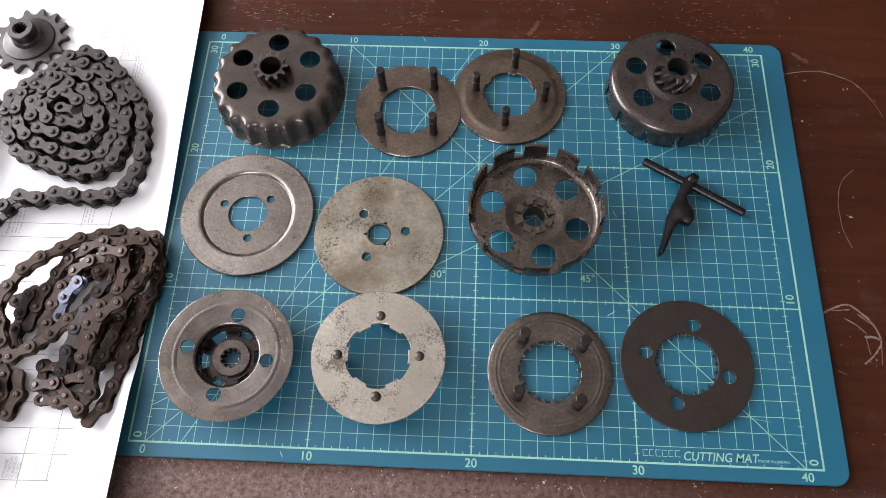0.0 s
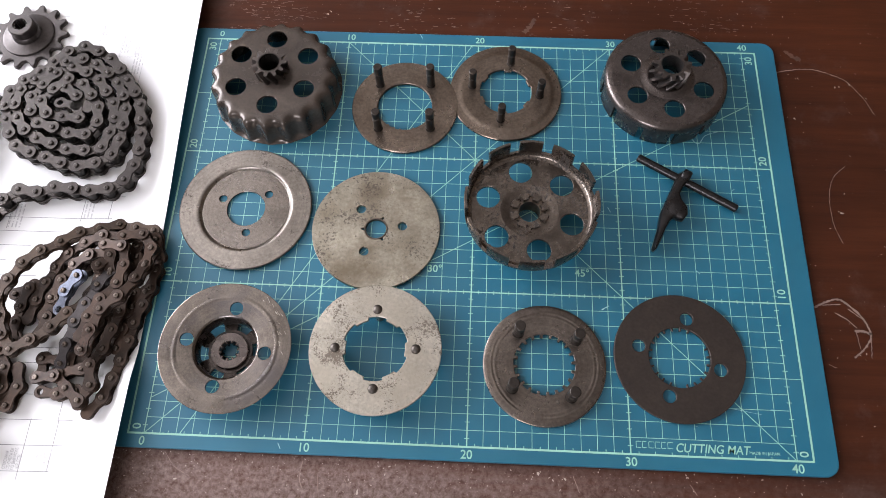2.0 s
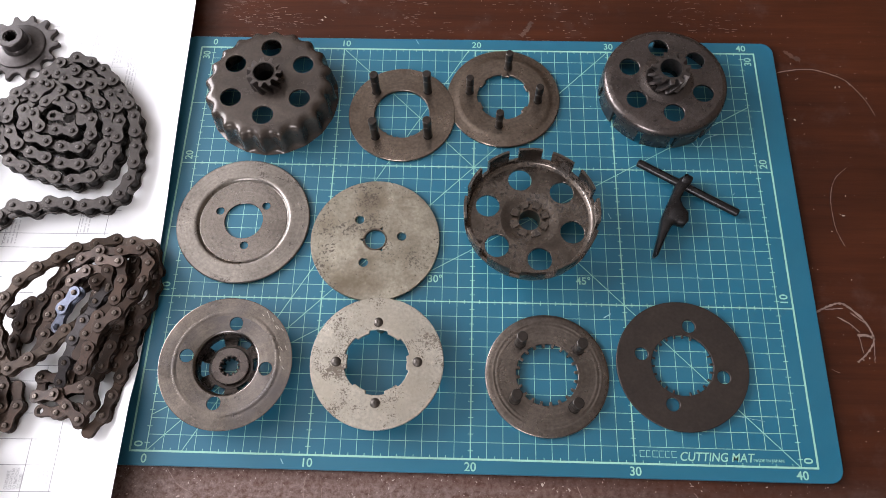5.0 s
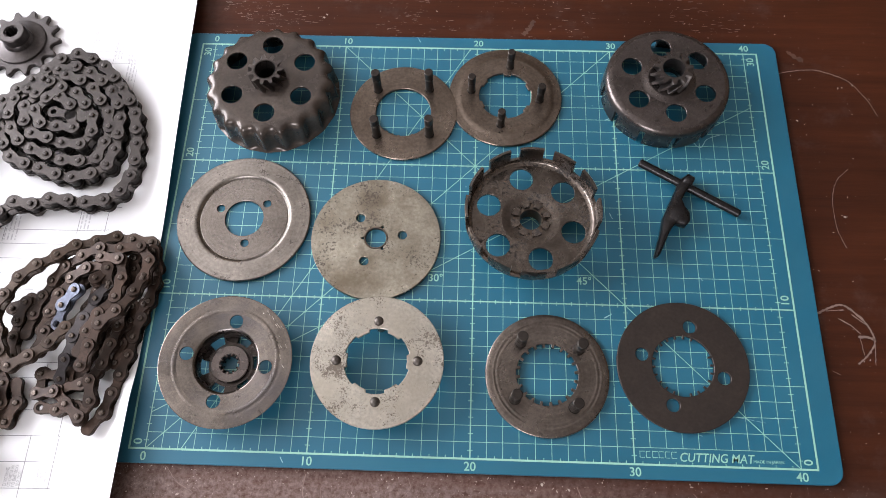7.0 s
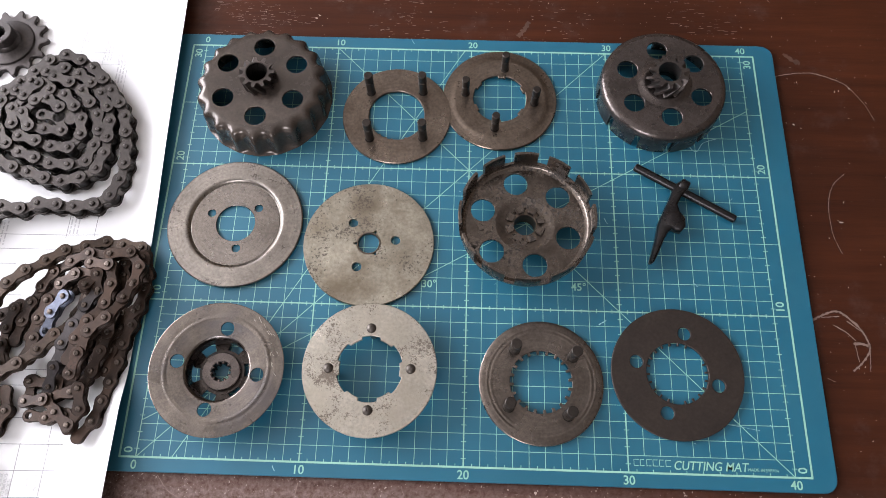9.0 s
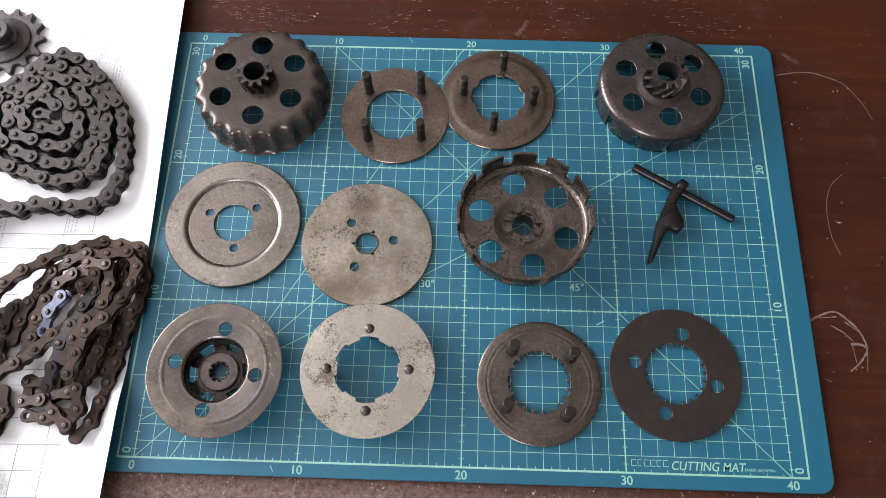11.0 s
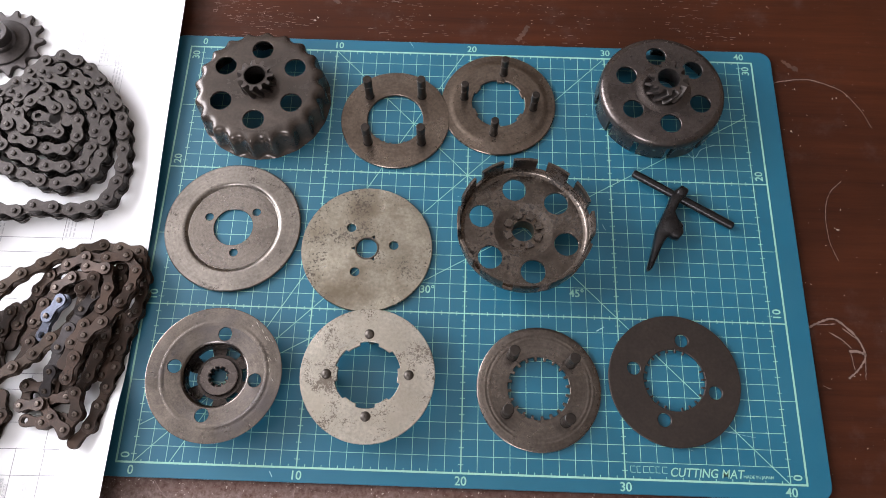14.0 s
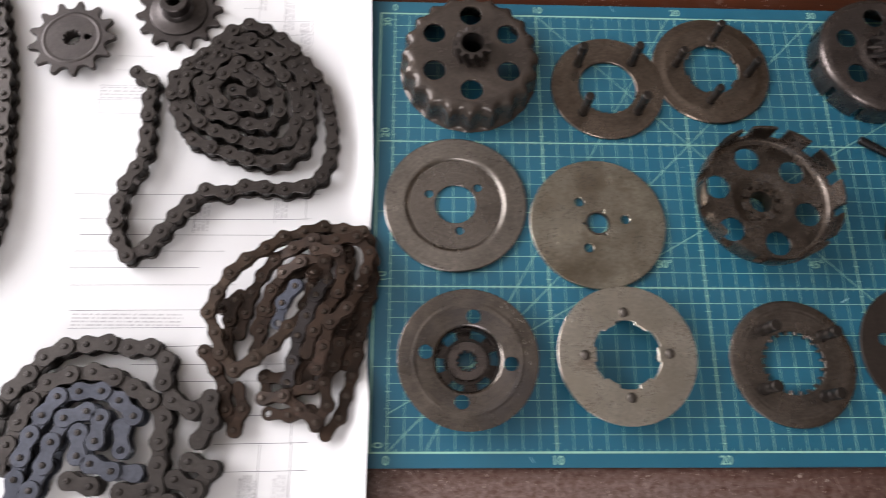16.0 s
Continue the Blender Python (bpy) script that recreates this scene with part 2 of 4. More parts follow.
GREY = steel("grey_pressed_steel", (0.190, 0.166, 0.145), (0.30, 0.267, 0.236), 1.0, 0.30,
             (0.070, 0.054, 0.042), 0.030, 700.0, relief=0.12, turned=0.4, patches=60.0)
BASKET = steel("brown_stained_basket_steel", (0.085, 0.068, 0.057), (0.215, 0.180, 0.154), 0.95, 0.25,
               (0.024, 0.018, 0.015), 0.055, 460.0, relief=0.1, patches=45.0)
SPOTTED = steel("spotted_bare_steel", (0.275, 0.243, 0.190), (0.53, 0.483, 0.398), 1.0, 0.30,
                (0.062, 0.045, 0.031), 0.045, 560.0, stain=(0.175, 0.139, 0.098), patches=30.0)
PALE = steel("pale_pitted_steel", (0.41, 0.375, 0.318), (0.64, 0.595, 0.52), 1.0, 0.30,
             (0.10, 0.074, 0.052), 0.052, 950.0, stain=(0.44, 0.395, 0.325), patches=60.0)
BRUSHED = steel("brushed_dark_steel", (0.098, 0.083, 0.072), (0.235, 0.203, 0.178), 1.0, 0.23, grain=800.0, relief=0.12, stain=(0.12, 0.108, 0.108), turned=0.5)
SMOOTH = steel("smooth_grey_steel", (0.170, 0.147, 0.130), (0.262, 0.230, 0.206), 1.0, 0.24, relief=0.06, turned=0.5)
CHAIN_BLACK = steel("oiled_black_chain_steel", (0.036, 0.030, 0.028), (0.066, 0.057, 0.052), 0.85, 0.35)
CHAIN_GREY = steel("grey_chain_steel", (0.038, 0.032, 0.030), (0.072, 0.064, 0.060), 0.85, 0.36)
CHAIN_BLUED = steel("blue_grey_chain_steel", (0.054, 0.057, 0.071), (0.106, 0.112, 0.137), 0.85, 0.34)
CHAIN_RUST = steel("rusty_brown_chain_steel", (0.0145, 0.0079, 0.0050), (0.050, 0.0280, 0.0180), 0.62, 0.43,
                   (0.050, 0.022, 0.011), 0.02, 500.0)
# Lighter tan links for the tangle's outer loop.
CHAIN_TAN = steel("tan_chain_steel", (0.026, 0.0155, 0.0102), (0.070, 0.0440, 0.0290), 0.55, 0.46, (0.055, 0.028, 0.014), 0.0, 500.0)
# Rusty links of one strand, their blue-grey sheen put into the colour.
CHAIN_SHEEN = steel("slate_sheen_chain_steel", (0.029, 0.0245, 0.024), (0.066, 0.058, 0.0585), 0.8, 0.37, (0.045, 0.024, 0.014), -0.02, 500.0)
# Rollers between the plates, near black in every chain.
ROLLER = steel("black_roller_steel", (0.010, 0.008, 0.007), (0.022, 0.018, 0.016), 0.6, 0.4)
PIN_WORN = steel("worn_brown_pin", (0.048, 0.036, 0.029), (0.100, 0.079, 0.066), 0.9, 0.34)
BLUE_LINK = steel("clean_blued_link_steel", (0.060, 0.065, 0.083), (0.110, 0.118, 0.150), 0.85, 0.34)
SMUDGE = plain("pale_brown_smudge", (0.068, 0.030, 0.019), 0.6, 0.3, 120.0)
CUT = plain("pale_cut_mark", (0.24, 0.42, 0.44), 0.6, 0.2, 200.0)

CM = 0.01


# ---- shared builders; sizes below are in centimetres ----
def part(name, bm, mat, parent, label="", smooth=35.0, m=None):
    """One mesh object, built in centimetres, under a thing or a part."""
    for v in bm.verts:
        v.co *= CM
    bmesh.ops.recalc_face_normals(bm, faces=bm.faces)
    me = bpy.data.meshes.new(name)
    bm.to_mesh(me)
    bm.free()
    if smooth:
        me.polygons.foreach_set("use_smooth", [True] * len(me.polygons))
        me.set_sharp_from_angle(angle=radians(smooth))
    me.materials.append(mat)
    ob = new(name, me)
    if parent:
        ob.parent = parent
    if m:
        ob.matrix_local = m
    if label:
        ob["label"] = label
    return ob


def share(name, ob, parent, m):
    """Another object on the same mesh."""
    o = new(name, ob.data)
    o.parent = parent
    o.matrix_local = m
    return o


def thing(name, x, y, z, label, category, group="", turn=0.0):
    e = new(name)
    e.empty_display_size = 0.01
    e.matrix_world = pose(x * CM, y * CM, z * CM, 0, 0, turn)
    return tagged(e, label, category, group)


def circle(r, n=96, cx=0.0, cy=0.0, phase=0.0):
    return [(cx + r * math.cos(2 * math.pi * i / n + phase), cy + r * math.sin(2 * math.pi * i / n + phase)) for i in range(n)]


def polar(radius, n):
    return [(radius(a) * math.cos(a), radius(a) * math.sin(a)) for a in (2 * math.pi * i / n for i in range(n))]


def toothed(base, tip, count, share_of, phase=0.0, skip=(), soft=0.15):
    """A round outline at base with count teeth that reach tip."""
    pts = []
    step = 2 * math.pi / count
    for k in range(count):
        a0 = phase + k * step
        h = step * share_of / 2
        if k in skip:
            for j in range(4):
                a = a0 - h + j * step / 4
                pts.append((base * math.cos(a), base * math.sin(a)))
            continue
        for a, r in ((a0 - h, base), (a0 - h * (1 - soft), tip), (a0, tip), (a0 + h * (1 - soft), tip), (a0 + h, base)):
            pts.append((r * math.cos(a), r * math.sin(a)))
        gap = step * (1 - share_of)
        more = max(1, int(gap * base / 0.15))
        for j in range(1, more):
            a = a0 + h + gap * j / more
            pts.append((base * math.cos(a), base * math.sin(a)))
    return pts


def inset(loop, d):
    """A loop moved by d to its left."""
    out = []
    n = len(loop)
    for i in range(n):
        a, b, c = Vector(loop[i - 1]), Vector(loop[i]), Vector(loop[(i + 1) % n])
        u, w = (b - a), (c - b)
        if u.length < 1e-7 or w.length < 1e-7:
            out.append(tuple(b))
            continue
        u.normalize(), w.normalize()
        nrm = Vector((-u.y - w.y, u.x + w.x))
        if nrm.length < 1e-6:
            nrm = Vector((-u.y, u.x))
        nrm.normalize()
        k = max(0.5, nrm.dot(Vector((-u.y, u.x))))
        out.append((b.x + nrm.x * d / k, b.y + nrm.y * d / k))
    return out


def slab(bm, outer, holes, z0, z1, ch=0.03, joined=False):
    """A flat plate with holes and small chamfers on its edges, from z0 to z1."""
    loops = [outer] + [list(reversed(h)) for h in holes]
    levels = [(z0, ch), (z0 + ch, 0.0), (z1 - ch, 0.0), (z1, ch)]
    rings = []
    for lp in loops:
        fine = inset(lp, 0.0005 if joined and lp is outer else ch)
        rows = []
        for z, d in levels:
            rows.append([bm.verts.new((x, y, z)) for x, y in (fine if d else lp)])
        n = len(lp)
        for a, b in zip(rows, rows[1:]):
            for i in range(n):
                bm.faces.new((a[i], a[(i + 1) % n], b[(i + 1) % n], b[i]))
        rings.append(rows)
    for level, up in ((0, -1), (-1, 1)):
        edges = []
        for rows in rings:
            r = rows[level]
            for i in range(len(r)):
                edges.append(bm.edges.get((r[i], r[(i + 1) % len(r)])))
        bmesh.ops.triangle_fill(bm, use_beauty=True, use_dissolve=False, edges=edges, normal=(0, 0, up))
    return bm


def lathe(bm, profile, n=96, closed=True, a0=0.0, a1=360.0, cx=0.0, cy=0.0):
    """Turns a profile of (r, z) round the z axis; a part turn gets end caps."""
    full = abs(a1 - a0) >= 359.9
    steps = n if full else n + 1
    rings = []
    for i in range(steps):
        a = radians(a0 + (a1 - a0) * i / n)
        rings.append([bm.verts.new((cx + r * math.cos(a), cy + r * math.sin(a), z)) for r, z in profile])
    m = len(profile)
    for i in range(n if full else n):
        p, q = rings[i], rings[(i + 1) % steps]
        for j in range(m if closed else m - 1):
            k = (j + 1) % m
            vs = [p[j], q[j], q[k], p[k]]
            if (vs[0].co - vs[1].co).length < 1e-7:
                vs.pop(1)
            if (vs[-1].co - vs[-2].co).length < 1e-7:
                vs.pop(-2)
            if len(vs) > 2:
                bm.faces.new(vs)
    if not full:
        bm.faces.new(rings[0])
        bm.faces.new(list(reversed(rings[-1])))
    return bm


def prism(bm, loop, z0, z1, twist=0.0, steps=1, ch=0.0, hole=None):
    """An outline raised from z0 to z1, with a twist in degrees; hole: a round bore's radius."""
    rows = []
    for s in range(steps + 1):
        f = s / steps
        a = radians(twist * f)
        c, d = math.cos(a), math.sin(a)
        rows.append([bm.verts.new((x * c - y * d, x * d + y * c, z0 + (z1 - z0) * f)) for x, y in loop])
    n = len(loop)
    for a, b in zip(rows, rows[1:]):
        for i in range(n):
            bm.faces.new((a[i], a[(i + 1) % n], b[(i + 1) % n], b[i]))
    if hole:
        ends = []
        for row in (rows[0], rows[-1]):
            ring = [bm.verts.new((*(Vector(v.co.xy).normalized() * hole), v.co.z)) for v in row]
            for i in range(n):
                bm.faces.new((row[i], row[(i + 1) % n], ring[(i + 1) % n], ring[i]))
            ends.append(ring)
        for i in range(n):
            bm.faces.new((ends[0][i], ends[0][(i + 1) % n], ends[1][(i + 1) % n], ends[1][i]))
    else:
        bm.faces.new(list(reversed(rows[0])))
        bm.faces.new(rows[-1])
    return bm


def box(bm, x0, y0, z0, x1, y1, z1):
    vs = [bm.verts.new((x, y, z)) for z in (z0, z1) for x, y in ((x0, y0), (x1, y0), (x1, y1), (x0, y1))]
    for f in ((3, 2, 1, 0), (4, 5, 6, 7), (0, 1, 5, 4), (1, 2, 6, 5), (2, 3, 7, 6), (3, 0, 4, 7)):
        bm.faces.new([vs[i] for i in f])
    return bm


def strip(bm, x0, y0, x1, y1, w, z0, z1):
    """A thin straight bar of width w between two points."""
    d = Vector((x1 - x0, y1 - y0))
    n = Vector((-d.y, d.x)).normalized() * (w / 2)
    loop = [(x0 - n.x, y0 - n.y), (x1 - n.x, y1 - n.y), (x1 + n.x, y1 + n.y), (x0 + n.x, y0 + n.y)]
    prism(bm, loop, z0, z1)


def text_part(name, body, size, x, y, z, turn, mat, parent, bold=0.0, squeeze=1.0, label="", slant=0.0):
    """Letters or figures as a thin mesh, centred on x, y."""
    cu = bpy.data.curves.new(name, "FONT")
    cu.body, cu.size, cu.align_x, cu.align_y = body, size, "CENTER", "CENTER"
    cu.extrude, cu.offset, cu.shear = 0.004, bold, slant
    tmp = new(name + "_shape", cu)
    me = bpy.data.meshes.new_from_object(tmp.evaluated_get(bpy.context.evaluated_depsgraph_get()))
    bpy.data.objects.remove(tmp)
    bpy.data.curves.remove(cu)
    for v in me.vertices:
        v.co = Vector((v.co.x * squeeze * CM, v.co.y * CM, v.co.z * CM))
    me.name = name
    me.materials.clear()
    me.materials.append(mat)
    ob = new(name, me)
    ob.parent = parent
    ob.matrix_local = pose(x * CM, y * CM, z * CM, 0, 0, turn)
    if label:
        ob["label"] = label
    return ob


# ---- the room round the table ----
def slab_wall(name, a, b, mat):
    bm = bmesh.new()
    box(bm, *[v * 100 for v in a], *[v * 100 for v in b])
    return tagged(part(name, bm, mat, None, smooth=0), kind="structure")


slab_wall("floor", (-1.4, -1.6, -0.83), (2.1, 2.1, -0.75), FLOOR)
slab_wall("ceiling", (-1.4, -1.6, 1.55), (2.1, 2.1, 1.63), CEIL)
slab_wall("wall_north", (-1.3, 1.9, -0.75), (2.0, 2.0, 1.55), WALL)
south = bmesh.new()
for a, b in (((-1.3, -1.5, -0.75), (-0.68, -1.4, 1.55)), ((-0.02, -1.5, -0.75), (2.0, -1.4, 1.55)),
             ((-0.68, -1.5, -0.75), (-0.02, -1.4, 0.5)), ((-0.68, -1.5, 1.34), (-0.02, -1.4, 1.55))):
    box(south, *[v * 100 for v in a], *[v * 100 for v in b])
tagged(part("wall_south", south, CREAM, None, smooth=0), kind="structure")
win = tagged(new("window_2"), "small white painted window behind the table", "window", kind="structure")
win.matrix_world = pose(-0.35, -1.45, 0.92)
for a, b in (((-33, -3, -42), (-28, 3, 42)), ((28, -3, -42), (33, 3, 42)), ((-28, -3, -42), (28, 3, -37)), ((-28, -3, 37), (28, 3, 42))):
    part("window_frame", box(bmesh.new(), *a, *b), FRAME, win, smooth=0)
slab_wall("wall_east", (1.9, -1.4, -0.75), (2.0, 1.9, 1.55), WALL)
west = bmesh.new()
for a, b in (((-1.4, -1.5, -0.75), (-1.3, -0.2, 1.55)), ((-1.4, 1.4, -0.75), (-1.3, 2.0, 1.55)),
             ((-1.4, -0.2, -0.75), (-1.3, 1.4, 0.2)), ((-1.4, -0.2, 1.4), (-1.3, 1.4, 1.55))):
    box(west, *[v * 100 for v in a], *[v * 100 for v in b])
tagged(part("wall_west", west, WALL, None, smooth=0), kind="structure")
win = tagged(new("window_1"), "white painted window in the wall beside the table", "window", kind="structure")
win.matrix_world = pose(-1.35, 0.60, 0.80)
for a, b in (((-3, -80, -60), (3, -74, 60)), ((-3, 74, -60), (3, 80, 60)), ((-3, -74, -60), (3, 74, -54)), ((-3, -74, 54), (3, 74, 60)), ((-3, -3, -54), (3, 3, 54))):
    part("window_frame", box(bmesh.new(), *a, *b), FRAME, win, smooth=0)

# ---- table ----
table = tagged(new("table"), "dark brown varnished wooden table, scratched and chipped", "table")
table.matrix_world = pose(0.1, 0.15, -0.75)
bm = box(bmesh.new(), -75, -45, 71.5, 80, 55, 75)
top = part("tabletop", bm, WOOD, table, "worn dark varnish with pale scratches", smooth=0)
for lx in (-70, 69):
    for ly in (-40, 44):
        part("leg", box(bmesh.new(), lx, ly, 0, lx + 6, ly + 6, 71.5), WOOD, table, smooth=0)


def on_table(x, y):
    return x - 10, y - 15


def curve_strip(bm, pts, w, z, wander=0.02):
    """A fine line through control points, with an uneven width."""
    pts = smooth_path([(*p, 0.0) for p in pts], 0.12)
    prev = None
    for i, p in enumerate(pts):
        d = (Vector(pts[min(i + 1, len(pts) - 1)]) - Vector(pts[max(i - 1, 0)]))
        n = Vector((-d.y, d.x, 0)).normalized()
        k = w * random.uniform(0.45, 1.2) / 2
        j = random.uniform(-wander, wander)
        a, b = Vector(p) + n * (k + j), Vector(p) + n * (j - k)
        cur = (bm.verts.new((a.x, a.y, z)), bm.verts.new((b.x, b.y, z)))
        if prev:
            bm.faces.new((prev[0], cur[0], cur[1], prev[1]))
        prev = cur


def smooth_path(pts, step):
    """Points at about even steps along a smooth curve through control points."""
    ps = [Vector(p) for p in pts]
    ps = [2 * ps[0] - ps[1]] + ps + [2 * ps[-1] - ps[-2]]
    dense = []
    for i in range(1, len(ps) - 2):
        a, b, c, d = ps[i - 1:i + 3]
        for k in range(24):
            t = k / 24
            dense.append(0.5 * (2 * b + (c - a) * t + (2 * a - 5 * b + 4 * c - d) * t * t + (3 * b - a - 3 * c + d) * t ** 3))
    dense.append(ps[-2])
    whole = sum((q - p).length for p, q in zip(dense, dense[1:]))
    step = min(1.06 * step, max(0.92 * step, 0.995 * whole / max(1, round(whole / step))))
    out = [dense[0]]
    for p in dense[1:]:
        while (p - out[-1]).length >= step:
            out.append(out[-1] + (p - out[-1]).normalized() * step)
    return out


SCRATCHES = [
    ([(42.4, 28.4), (43.2, 28.7), (45.3, 28.9), (47.3, 28.2), (48.0, 27.6)], 0.075),
    ([(48.0, 27.6), (48.8, 26.3), (49.3, 25.0)], 0.05),
    ([(42.6, 9.9), (43.4, 10.3), (44.4, 10.5), (45.6, 9.4), (46.0, 8.1), (45.4, 7.2), (44.7, 6.6)], 0.15),
    ([(43.2, 10.1), (44.4, 10.2)], 0.07), ([(44.8, 9.9), (45.6, 9.3)], 0.08),
    ([(43.9, 9.6), (44.6, 9.2), (45.2, 8.6)], 0.08), ([(45.0, 8.4), (45.6, 8.4), (46.1, 8.2)], 0.18),
    ([(45.1, 8.3), (45.2, 7.2)], 0.06), ([(46.0, 8.0), (45.8, 6.6)], 0.06), ([(43.0, 6.1), (43.5, 5.9)], 0.05),
    ([(1.4, -1.0), (2.2, -1.9), (3.2, -2.4)], 0.05), ([(10.0, -1.2), (9.9, -2.2), (10.2, -2.9)], 0.07),
    ([(11.0, -1.9), (11.1, -2.9)], 0.04), ([(16.3, -1.2), (16.4, -1.9), (15.6, -2.7)], 0.04), ([(12.6, -2.1), (13.0, -2.7)], 0.04),
    ([(45.3, 14.6), (44.9, 16.0), (44.9, 18.0), (45.4, 19.6), (46.4, 20.6)], 0.05),
    ([(26.5, -1.4), (26.9, -2.4)], 0.05), ([(33.5, -1.6), (33.9, -2.2)], 0.05),
]
for pts, w in SCRATCHES:
    bm = bmesh.new()
    curve_strip(bm, [on_table(*p) for p in pts], w, 75.006)
    part("scratch", bm, SCRATCH, table, smooth=0)


def chip(bm, x, y, r, z):
    n = random.randint(5, 8)
    turn, long = random.uniform(0, 6.28), random.uniform(1.0, 2.6)
    vs = []
    for i in range(n):
        a = 2 * math.pi * i / n
        k = r * random.uniform(0.55, 1.2)
        u, w = k * long * math.cos(a), k * math.sin(a)
        vs.append(bm.verts.new((x + u * math.cos(turn) - w * math.sin(turn), y + u * math.sin(turn) + w * math.cos(turn), z)))
    bm.faces.new(vs)


for x, y, r in ((25.1, 30.95, 0.13), (24.4, -1.35, 0.14), (13.5, -2.9, 0.13), (8.0, 32.9, 0.12), (8.2, 33.2, 0.08), (47.9, 27.6, 0.13),
                (47.1, 27.4, 0.1), (46.8, 27.35, 0.08), (45.6, 16.9, 0.13), (45.4, 17.0, 0.1), (46.0, 18.4, 0.09), (44.6, 15.7, 0.07),
                (43.4, 24.5, 0.13), (43.9, 24.2, 0.08), (42.9, 24.6, 0.07), (45.5, 6.9, 0.08), (2.3, -2.6, 0.07), (26.0, -1.6, 0.09)):
    bm = bmesh.new()
    chip(bm, *on_table(x, y), r * (0.5 if x > 42 else 0.8), 75.008)
    part("paint_chip", bm, CHIP, table, smooth=0)
for pts, w in (([(24.4, 33.0), (24.0, 32.2), (23.5, 31.6)], 0.42), ([(43.5, 30.6), (44.0, 30.0), (44.6, 29.7)], 0.4), ([(9.0, 35.2), (9.8, 34.6)], 0.35)):
    smear = bmesh.new()
    curve_strip(smear, [on_table(*p) for p in pts], w, 75.005, 0.08)
    part("smudge", smear, SMUDGE, table, smooth=0)
bm = bmesh.new()
rng = random.Random(4)
for _ in range(1500):
    zone = rng.random()
    if zone < 0.72:
        x, y = -3 + 47 * rng.random() ** 1.5, -0.95 - 4.2 * rng.random() ** 1.3
    elif zone < 0.84:
        x, y = rng.uniform(42.7, 53), rng.uniform(-3, 36)
    else:
        x, y = rng.uniform(0, 45), rng.uniform(31.1, 37)
    chip(bm, *on_table(x, y), 0.010 + 0.030 * rng.random() ** 4, 75.008)
tagged(part("chipped_varnish", bm, CHIP, table, "small pale chips in the varnish", smooth=0), kind="stuff")

# open pores of the grain that the varnish has left pale
bm = bmesh.new()
for _ in range(1100):
    x = 40 * rng.random() ** 1.4
    y = rng.uniform(31.2, 37.5)
    if math.sin(x * 0.55 + 0.8 * math.sin(y * 1.3)) + 0.5 * math.sin(x * 0.21 + y * 2.1) < 0.1 * (x / 10):
        continue
    px, py = on_table(x, y)
    w, turn = 0.05 + 0.45 * rng.random() ** 2, rng.uniform(-0.06, 0.06)
    strip(bm, px, py, px + w, py + w * turn, rng.uniform(0.014, 0.034), 75.002, 75.007)
tagged(part("open_grain", bm, SCRATCH, table, "pale open pores along the grain", smooth=0), kind="stuff")

# ---- cutting mat ----
mat_thing = thing("cutting_mat", 0, 0, 0, "teal cutting mat with a pale green printed centimetre grid", "cutting mat")
X0, X1, Y0, Y1, RC = -2.5, 42.5, -0.87, 31.0, 0.9
loop = []
for cx, cy, a in ((X1 - RC, Y0 + RC, -90), (X1 - RC, Y1 - RC, 0), (X0 + RC, Y1 - RC, 90), (X0 + RC, Y0 + RC, 180)):
    loop += [(cx + RC * math.cos(radians(a + 10 * i)), cy + RC * math.sin(radians(a + 10 * i))) for i in range(10)]
part("mat_sheet", slab(bmesh.new(), loop, [], 0.0, 0.3, 0.04), MAT, mat_thing)
MZ0, MZ1 = 0.2995, 0.303
bm = bmesh.new()
for x in range(0, 41):
    w = 0.08 if x % 10 == 0 and 0 < x < 40 else (0.06 if x in (0, 40) else 0.036)
    y0 = 0.0 if x < 30 or x in (30, 40) else 1.0
    line = bmesh.new()
    strip(line, x, y0, x, 30, w, MZ0, MZ1)
    part("grid_line", line, PRINT, mat_thing, smooth=0)
    if x % 10 == 0:
        for k in range(1, 60):
            if k % 2:
                strip(bm, x - 0.16, k * 0.5, x + 0.16, k * 0.5, 0.04, MZ0, MZ1 + 0.0004)
GZ = MZ1 + 0.0008
for y in range(0, 31):
    line = bmesh.new()
    if y in (0, 30):
        strip(line, -1.05, y, 41.05, y, 0.12, MZ0, GZ)
    elif y % 10 == 0:
        strip(line, -1, y, 41, y, 0.08, MZ0, GZ)
    elif y % 5 == 0:
        strip(line, -1, y, 41, y, 0.04, MZ0, GZ)
    else:
        strip(line, 0, y, 40, y, 0.036, MZ0, GZ)
    part("grid_line", line, PRINT, mat_thing, smooth=0)
    if y % 10 == 0:
        for k in range(1, 80):
            if k % 2:
                inward = (0.0, 0.2) if y == 0 else ((-0.2, 0.0) if y == 30 else (-0.14, 0.14))
                strip(bm, k * 0.5, y + inward[0], k * 0.5, y + inward[1], 0.04, MZ0, GZ + 0.0004)
tagged(part("ruler_scale", bm, PRINT, mat_thing, smooth=0), kind="stuff")
for x in (-1, 41):
    line = bmesh.new()
    strip(line, x, 0, x, 30, 0.12, MZ0, GZ + 0.0004)
    part("border_line", line, PRINT, mat_thing, smooth=0)
DZ = GZ + 0.0012
T30 = math.tan(radians(30))
